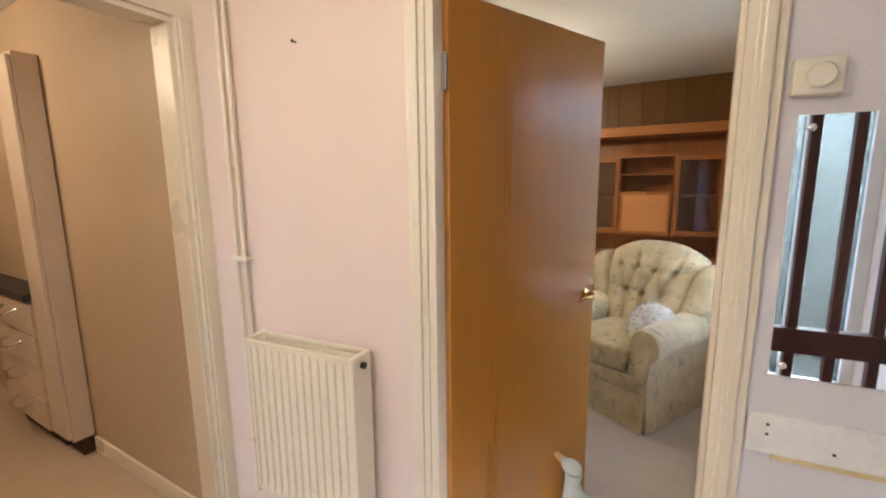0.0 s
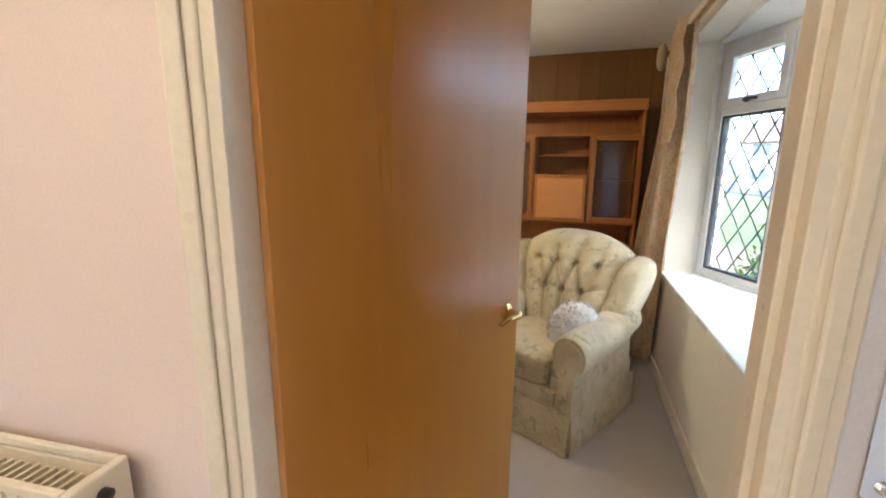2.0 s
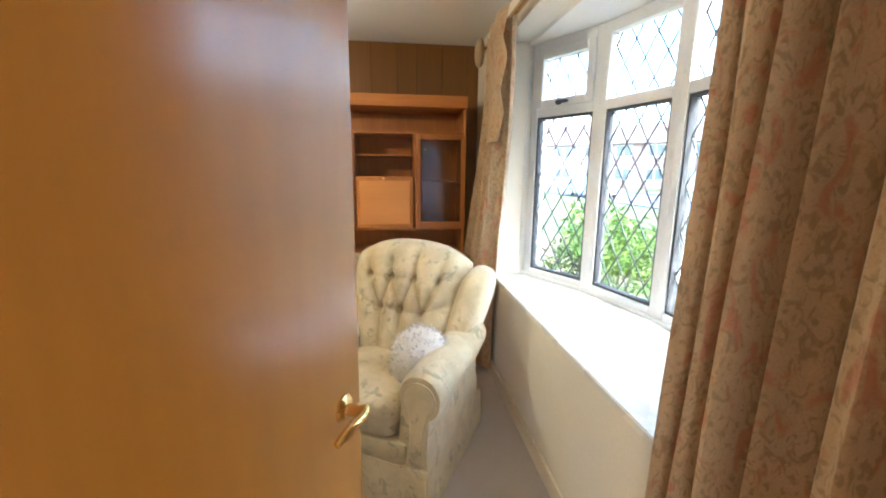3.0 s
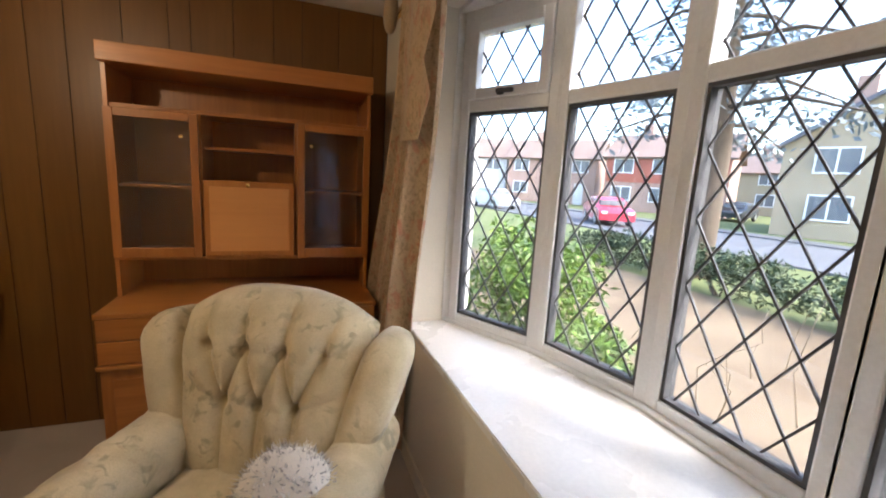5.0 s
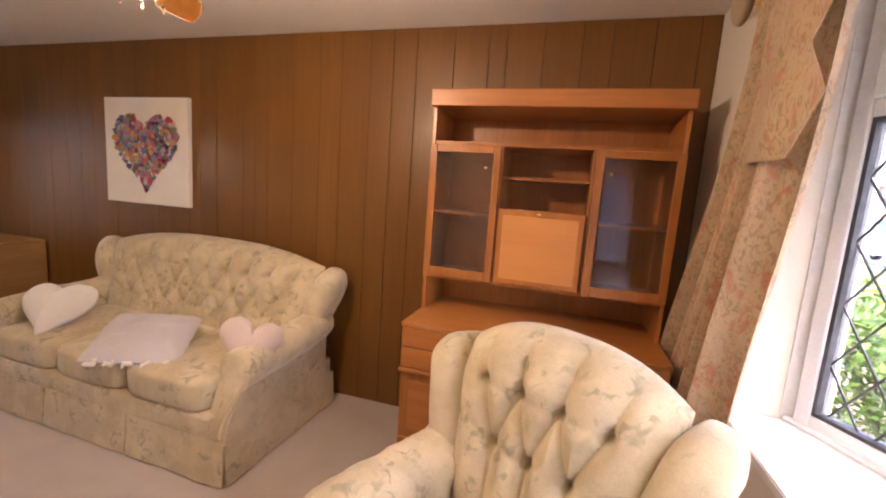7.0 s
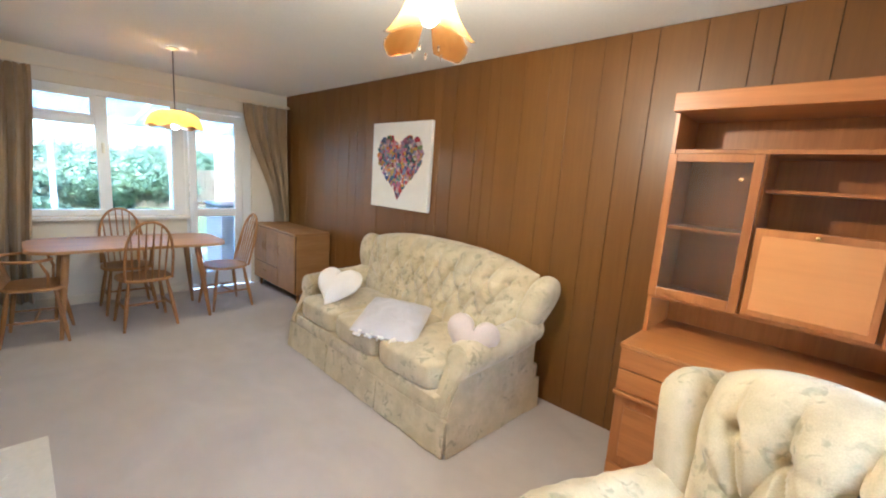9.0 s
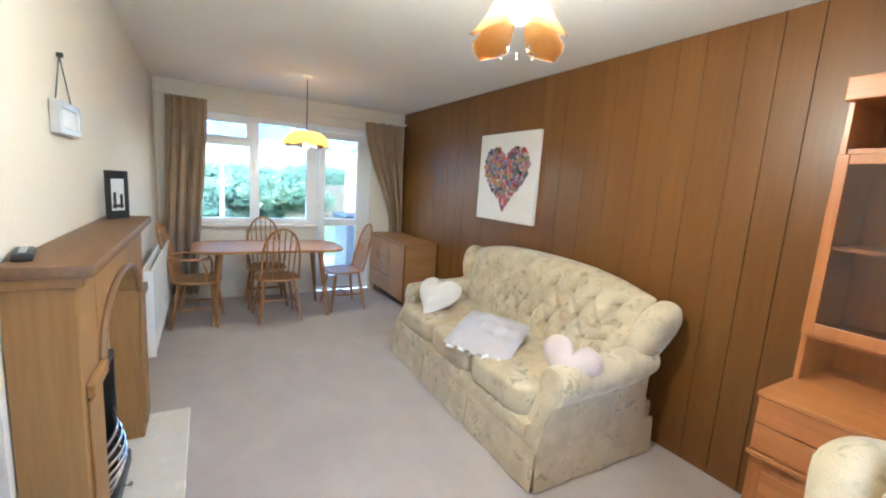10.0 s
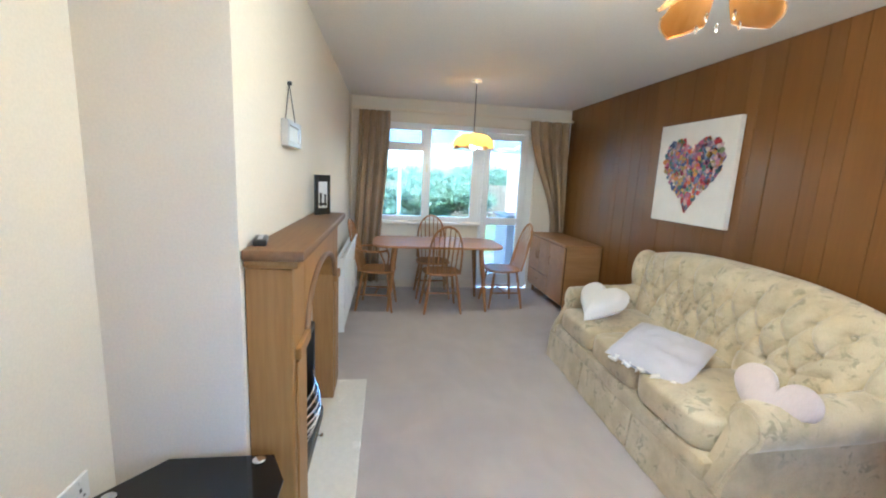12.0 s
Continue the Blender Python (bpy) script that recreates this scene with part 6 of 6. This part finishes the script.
m_, nt_, p_ = shader("garden_ground")
lawn = ramp(nt_, noise_tex(nt_, 0.5, 5), [(0.3, (0.09, 0.12, 0.03)), (0.7, (0.17, 0.18, 0.06))])
nt_.links.new(mixed(nt_, lawn, ramp(nt_, noise_tex(nt_, 20, 3), [(0.3, (0.75, 0.75, 0.75)), (0.7, (1.2, 1.2, 1.2))]), 0.8, "MULTIPLY"), p_.inputs["Base Color"])
p_.inputs["Roughness"].default_value = 0.95
setting("ground", boxes((-700, -700, GZ - 0.2, 700, 700, GZ)), m_, "winter lawn and ground to the horizon")


def strip(name, pts, z, material, label):
    bm = bmesh.new()
    vs = [bm.verts.new((x, y, z)) for x, y in pts]
    f = bm.faces.new(vs)
    bmesh.ops.recalc_face_normals(bm, faces=[f])
    ex = bmesh.ops.extrude_face_region(bm, geom=[f])
    for v in ex["geom"]:
        if isinstance(v, bmesh.types.BMVert):
            v.co.z -= 0.1
    setting(name, bm, material, label)


strip("garden_bed", [(2.3, -6), (8.2, -6), (8.2, 12), (2.3, 12)], GZ + 0.012, M_SOIL, "rough dry grass and soil of the front garden")
strip("road", [(14.5, -80), (20.5, -80), (20.5, 90), (14.5, 90)], GZ + 0.008, M_ROAD, "grey asphalt road")
strip("pavement", [(13.6, -80), (14.4, -80), (14.4, 90), (13.6, 90)], GZ + 0.06, M_ROAD, "grey pavement with a kerb")
strip("pavement_far", [(20.6, -80), (22.0, -80), (22.0, 90), (20.6, 90)], GZ + 0.06, M_ROAD, "grey pavement with a kerb")


def leaves(at, size, count, leaf, seed, shape=2.0):
    """Many small pointed leaves through a lumpy volume."""
    bm = bmesh.new()
    rnd = random.Random(seed)
    lumps = [(Vector((rnd.uniform(-0.6, 0.6) * size[0], rnd.uniform(-0.6, 0.6) * size[1], rnd.uniform(-0.55, 0.7) * size[2])), rnd.uniform(0.32, 0.55)) for _ in range(12)]
    for _ in range(count):
        c, r = rnd.choice(lumps)
        d = Vector((rnd.gauss(0, 1), rnd.gauss(0, 1), rnd.gauss(0, 1))).normalized() * r * rnd.uniform(0.6, 1.05)
        p = Vector(at) + c + Vector((d.x * size[0], d.y * size[1], d.z * size[2]))
        if p.z < GZ:
            continue
        a = Vector((rnd.gauss(0, 1), rnd.gauss(0, 1), rnd.gauss(0.3, 0.7))).normalized() * leaf * rnd.uniform(0.7, 1.4)
        s = a.orthogonal().normalized() * leaf * 0.32
        s.rotate(Matrix.Rotation(rnd.uniform(0, 6), 3, a))
        bm.faces.new([bm.verts.new(q) for q in (p - a, p + s, p + a, p - s)])
    return bm


def shrub(label, x, y, size, count, leaf, material, seed):
    t = thing("shrub", label, "shrub", Matrix())
    rnd = random.Random(seed)
    h = size[2]
    for _ in range(5):
        tip = Vector((x + rnd.uniform(-0.5, 0.5) * size[0], y + rnd.uniform(-0.5, 0.5) * size[1], GZ + h * rnd.uniform(1.0, 1.7)))
        base = Vector((x + rnd.uniform(-0.1, 0.1), y + rnd.uniform(-0.1, 0.1), GZ - 0.02))
        part("stem", tube([base, base.lerp(tip, 0.5) + Vector((rnd.uniform(-0.08, 0.08), rnd.uniform(-0.08, 0.08), 0)), tip], [0.02, 0.014, 0.005], 6), M_BARK, t)
    tagged(part("foliage", leaves((x, y, GZ + h * 0.95), size, count, leaf, seed), material, t), kind="stuff")


shrub("bright green leafy shrub outside the bow window", 3.45, 5.75, (0.85, 0.95, 0.72), 5200, 0.045, M_LEAF, 3)
shrub("low bright green shrub outside the bow window", 3.35, 4.55, (0.40, 0.55, 0.40), 2200, 0.04, M_LEAF, 5)
for k in range(6):
    shrub("clipped dark green garden hedge", 8.4 + 0.15 * (k % 2), -3.2 + 2.6 * k, (0.75, 1.65, 0.42), 2600, 0.06, M_HEDGE, 30 + k)
tw = thing("dry_stems", "tall pale dry stems in the front garden", "plant", Matrix())
rnd = random.Random(8)
for k in range(26):
    x, y = rnd.uniform(4.2, 6.8), rnd.uniform(1.5, 6.0)
    h = rnd.uniform(0.25, 0.75)
    part("stem", tube([(x, y, GZ - 0.01), (x + rnd.uniform(-0.1, 0.1), y + rnd.uniform(-0.1, 0.1), GZ + h * 0.6), (x + rnd.uniform(-0.25, 0.25), y + rnd.uniform(-0.25, 0.25), GZ + h)], [0.008, 0.006, 0.003], 5), M_TWIG, tw)


def conifer(x, y, h, seed, label):
    t = thing("tree", label, "tree", Matrix())
    part("trunk", tube([(x, y, GZ - 0.05), (x + 0.1, y, GZ + h * 0.3), (x, y + 0.1, GZ + h * 0.7), (x, y, GZ + h)], [0.32, 0.26, 0.15, 0.04], 10), M_BARK, t, "", True)
    rnd = random.Random(seed)
    crown = bmesh.new()
    for k in range(34):
        z = GZ + h * (0.36 + 0.62 * k / 34)
        a = k * 2.4
        ln = (0.30 * h) * (1 - 0.75 * k / 34) * rnd.uniform(0.7, 1.1)
        tip = Vector((x + ln * math.cos(a), y + ln * math.sin(a), z - 0.16 * ln))
        base = Vector((x, y, z))
        part("limb", tube([base, base.lerp(tip, 0.5) + Vector((0, 0, 0.1 * ln)), tip], [0.06, 0.04, 0.015], 6), M_BARK, t)
        for _ in range(150):
            f = rnd.uniform(0.15, 1.05)
            p = base.lerp(tip, f) + Vector((rnd.gauss(0, 0.16), rnd.gauss(0, 0.16), rnd.gauss(-0.12, 0.16))) * (0.6 + 0.1 * ln)
            d = Vector((rnd.gauss(0, 1), rnd.gauss(0, 1), rnd.gauss(-0.6, 0.6))).normalized() * rnd.uniform(0.12, 0.26)
            s = d.orthogonal().normalized() * 0.05
            crown.faces.new([crown.verts.new(q) for q in (p, p + d * 0.5 + s, p + d, p + d * 0.5 - s)])
    tagged(part("crown", crown, M_NEEDLE, t, "drooping blue-green needles"), kind="stuff")


conifer(9.6, 8.6, 9.0, 4, "tall blue-green conifer by the hedge")


def house(name, label, m, w, d, eaves, ridge, wall_mat, roof_mat, gable_front, upper=None):
    """A two-storey house whose front faces -x, its middle on the origin."""
    t = thing(name, label, "house", m)
    part("wall", boxes((0, -w / 2, 0, d, w / 2, eaves)), wall_mat, t)
    if upper:
        part("tile_hanging", boxes((-0.06, -w / 2 + 0.1, eaves * 0.52, -0.002, w / 2 - 0.1, eaves - 0.1)), upper, t, "red hung tiles")
    bm = bmesh.new()
    o = 0.35
    if gable_front:
        v = [bm.verts.new(p) for p in ((-o, -w / 2 - o, eaves - 0.15), (-o, 0, ridge), (-o, w / 2 + o, eaves - 0.15), (d + o, -w / 2 - o, eaves - 0.15), (d + o, 0, ridge), (d + o, w / 2 + o, eaves - 0.15))]
        g = bmesh.new()
        gv = [g.verts.new(p) for p in ((0, -w / 2, eaves), (0, w / 2, eaves), (0, 0, ridge - 0.2), (d, -w / 2, eaves), (d, w / 2, eaves), (d, 0, ridge - 0.2))]
        for f in ((0, 1, 2), (3, 5, 4), (0, 2, 5, 3), (1, 4, 5, 2), (0, 3, 4, 1)):
            g.faces.new([gv[i] for i in f])
        part("gable", g, wall_mat, t)
    else:
        v = [bm.verts.new(p) for p in ((-o, -w / 2 - o, eaves - 0.15), (d / 2, -w / 2 - o, ridge), (d + o, -w / 2 - o, eaves - 0.15), (-o, w / 2 + o, eaves - 0.15), (d / 2, w / 2 + o, ridge), (d + o, w / 2 + o, eaves - 0.15))]
    for f in ((0, 1, 4, 3), (1, 2, 5, 4)):
        bm.faces.new([v[i] for i in f])
    bmesh.ops.recalc_face_normals(bm, faces=bm.faces)
    bmesh.ops.solidify(bm, geom=list(bm.faces), thickness=0.18)
    roof = part("roof", bm, roof_mat, t)
    part("chimney", boxes((d / 2 - 0.3, w / 4 - 0.4, ridge - 0.6, d / 2 + 0.3, w / 4 + 0.4, ridge + 0.9), bevel=0.03), M_BRICK, roof)
    for z in (0.9, eaves * 0.5 + 0.85):
        for k in range(max(2, int(w / 3))):
            yy = -w / 2 + w * (k + 0.5) / max(2, int(w / 3))
            if z < 1 and k == 0:
                dr = part("door", boxes((-0.05, yy - 0.45, 0, 0.0, yy + 0.45, 2.05), bevel=0.01), M_RENDER, t)
                continue
            wn = part("window", boxes((-0.08, yy - 0.75, z, -0.062, yy + 0.75, z + 1.1)), M_DARKWIN, t)
            part("window_frame", boxes((-0.10, yy - 0.8, z - 0.05, -0.05, yy - 0.72, z + 1.15), (-0.10, yy + 0.72, z - 0.05, -0.05, yy + 0.8, z + 1.15), (-0.10, yy - 0.72, z - 0.05, -0.05, yy + 0.72, z + 0.03), (-0.10, yy - 0.72, z + 1.07, -0.05, yy + 0.72, z + 1.15), (-0.10, yy - 0.04, z + 0.03, -0.05, yy + 0.04, z + 1.07)), M_UPVC, wn)
    return t


house("house", "pink brick house with hung red tiles across the road", pose(29, 27.5, GZ, 0, 0, 30), 9, 7, 4.6, 6.6, M_BRICK, M_TILE, False, M_TILER)
house("house", "brick house with a brown roof across the road", pose(26, 38.5, GZ, 0, 0, 40), 9, 7, 4.6, 6.6, M_BRICK, M_TILE, False)
house("house", "white rendered house with a brown roof across the road", pose(20, 46, GZ, 0, 0, 55), 9, 7, 4.6, 6.8, M_RENDER, M_TILE, False)
house("house", "brick house with a low brown roof further down the road", pose(44, 27, GZ, 0, 0, 12), 14, 7, 4.2, 6.2, M_BRICK2, M_TILE, False)
house("house", "buff brick house with a grey gable across the road", pose(25, 12.0, GZ, 0, 0, 20), 8, 9, 4.4, 7.2, M_BRICK2, M_SLATE, True)


def car(label, m, paint):
    t = thing("car", label, "car", m)
    body = bmesh.new()
    prof = [(-2.0, 0.28), (-2.02, 0.62), (-1.75, 0.82), (-1.0, 0.90), (-0.45, 1.32), (0.9, 1.36), (1.55, 0.98), (1.95, 0.92), (2.0, 0.55), (1.98, 0.28)]
    cols = []
    for yy, s in ((-0.82, 0.94), (-0.76, 1.0), (0.76, 1.0), (0.82, 0.94)):
        cols.append([body.verts.new((x * (0.985 if abs(yy) > 0.8 else 1), yy * (0.82 if z > 1.0 else 1), 0.3 + (z - 0.3) * s)) for x, z in prof])
    n = len(prof)
    for a, b in zip(cols, cols[1:]):
        for i in range(n):
            body.faces.new((a[i], a[(i + 1) % n], b[(i + 1) % n], b[i]))
    body.faces.new(cols[0][::-1])
    body.faces.new(cols[-1])
    bo = part("body", body, paint, t, "", True)
    for s in (1, -1):
        part("side_window", boxes((-0.62, s * 0.70 - 0.02, 0.95, 1.0, s * 0.70 + 0.02, 1.24), bevel=0.01), M_DARKWIN, bo)
        for x in (-1.25, 1.25):
            w = part("wheel", lathe([(0.2, -0.09), (0.3, -0.09), (0.31, 0), (0.3, 0.09), (0.2, 0.09)], 20, None, Matrix.Translation((x, s * 0.76, 0.31)) @ Matrix.Rotation(radians(90), 4, "X")), M_BLACK, t, "", True)
            part("rim", lathe([(0.19, -0.095), (0.19, 0.095)], 16, None, Matrix.Translation((x, s * 0.76, 0.31)) @ Matrix.Rotation(radians(90), 4, "X")), M_SILVER, w)
        part("headlight", boxes((-2.03, s * 0.6 - 0.14, 0.58, -1.9, s * 0.6 + 0.14, 0.70), bevel=0.02), M_SILVER, t)
    part("windscreen", boxes((-0.95, -0.6, 0.94, -0.55, 0.6, 1.2), bevel=0.02), M_DARKWIN, bo)


M_RED = surface("red_car_paint", (0.42, 0.03, 0.05), (0.50, 0.045, 0.07), 2, 40, 0.2, 0.0, 0, (1, 1, 1), 0.25, 0, 0.6)
M_SILVERCAR = surface("silver_car_paint", (0.45, 0.46, 0.48), (0.52, 0.53, 0.55), 2, 40, 0.25, 0.0, 0.3)
M_DARKCAR = surface("dark_car_paint", (0.03, 0.035, 0.04), (0.05, 0.055, 0.06), 2, 40, 0.2, 0.0)
car("red hatchback parked across the road", pose(16.6, 19.3, GZ + 0.01, 0, 0, 62), M_RED)
car("silver car parked further up the road", pose(14.5, 28.0, GZ + 0.01, 0, 0, 95), M_SILVERCAR)
car("dark car parked on a far drive", pose(31.0, 22.5, GZ, 0, 0, 20), M_DARKCAR)
car("pale car parked on a far drive", pose(29.5, 24.5, GZ, 0, 0, 20), M_SILVERCAR)

# back garden
strip("patio", [(-8.5, 0), (-4.4, 0), (-4.4, 8), (-8.5, 8)], GZ + 0.02, surface("grey_patio", (0.30, 0.29, 0.27), (0.38, 0.37, 0.34), 1, 20, 0.8, 0.2), "pale grey patio")
lt = thing("lean_to_roof", "white framed lean-to canopy with clear roofing", "canopy", Matrix())
for k in range(8):
    y = 1.2 + 0.62 * k
    part("rafter", tube([(-4.42, y, 2.42), (-7.0, y, 2.02)], 0.028, 6), M_UPVC, lt)
for k in range(4):
    part("post", boxes((-7.04, 1.2 + 1.45 * k, GZ, -6.97, 1.27 + 1.45 * k, 2.03), bevel=0.005), M_UPVC, lt)
M_POLY = glass("polycarbonate_sheet", 0.5, 0.0, (0.55, 0.58, 0.58))
for k in range(7):
    y = 1.23 + 0.62 * k
    bm = bmesh.new()
    bm.faces.new([bm.verts.new(q) for q in ((-4.42, y, 2.45), (-4.42, y + 0.56, 2.45), (-7.0, y + 0.56, 2.05), (-7.0, y, 2.05))])
    bmesh.ops.solidify(bm, geom=list(bm.faces), thickness=0.01)
    part("roof_sheet", bm, M_POLY, lt, "milky roofing sheet")
part("gutter_beam", boxes((-7.06, 1.0, 1.96, -6.96, 5.8, 2.06), bevel=0.01), M_UPVC, lt)
fe = thing("garden_fence", "weathered wooden garden fence", "fence", Matrix())
for k in range(60):
    part("slat", boxes((-18.0, -3.0 + 0.2 * k, GZ, -17.97, -2.82 + 0.2 * k, 1.15)), M_FENCE, fe)
single("brick_wall", boxes((-9.5, 5.55, GZ, -4.45, 5.75, 1.75), bevel=0.01), M_BRICK, "red brick garden side wall", "wall")
shed = thing("garden_shed", "small dark garden storage box by the wall", "shed", Matrix())
part("box", boxes((-7.4, 4.75, GZ, -6.6, 5.45, 0.72), bevel=0.02), M_SLATE, shed)
part("lid", boxes((-7.44, 4.70, 0.72, -6.56, 5.5, 0.78), bevel=0.02), M_BLACK, shed)
# haze over the back garden is mixed into these leaf greens
M_PALELEAF = leaf_material("hazed_garden_leaf", (0.15, 0.21, 0.11), (0.18, 0.25, 0.14), (0.22, 0.28, 0.17))
for k, (x, y, s) in enumerate(((-14.5, 2.0, (1.2, 1.6, 0.7)), (-15.5, 4.8, (1.6, 2.0, 1.0)), (-14.5, -0.8, (1.4, 1.6, 0.9)), (-21, 3.0, (2.4, 3.6, 1.1)), (-21, 8.4, (2.4, 3.6, 1.3)), (-21, -2.0, (2.4, 3.6, 1.0)), (-20, 13.0, (2.4, 3.6, 1.4)))):
    shrub("green garden shrub on the back lawn", x, y, s, 8000, 0.11, M_PALELEAF, 60 + k)
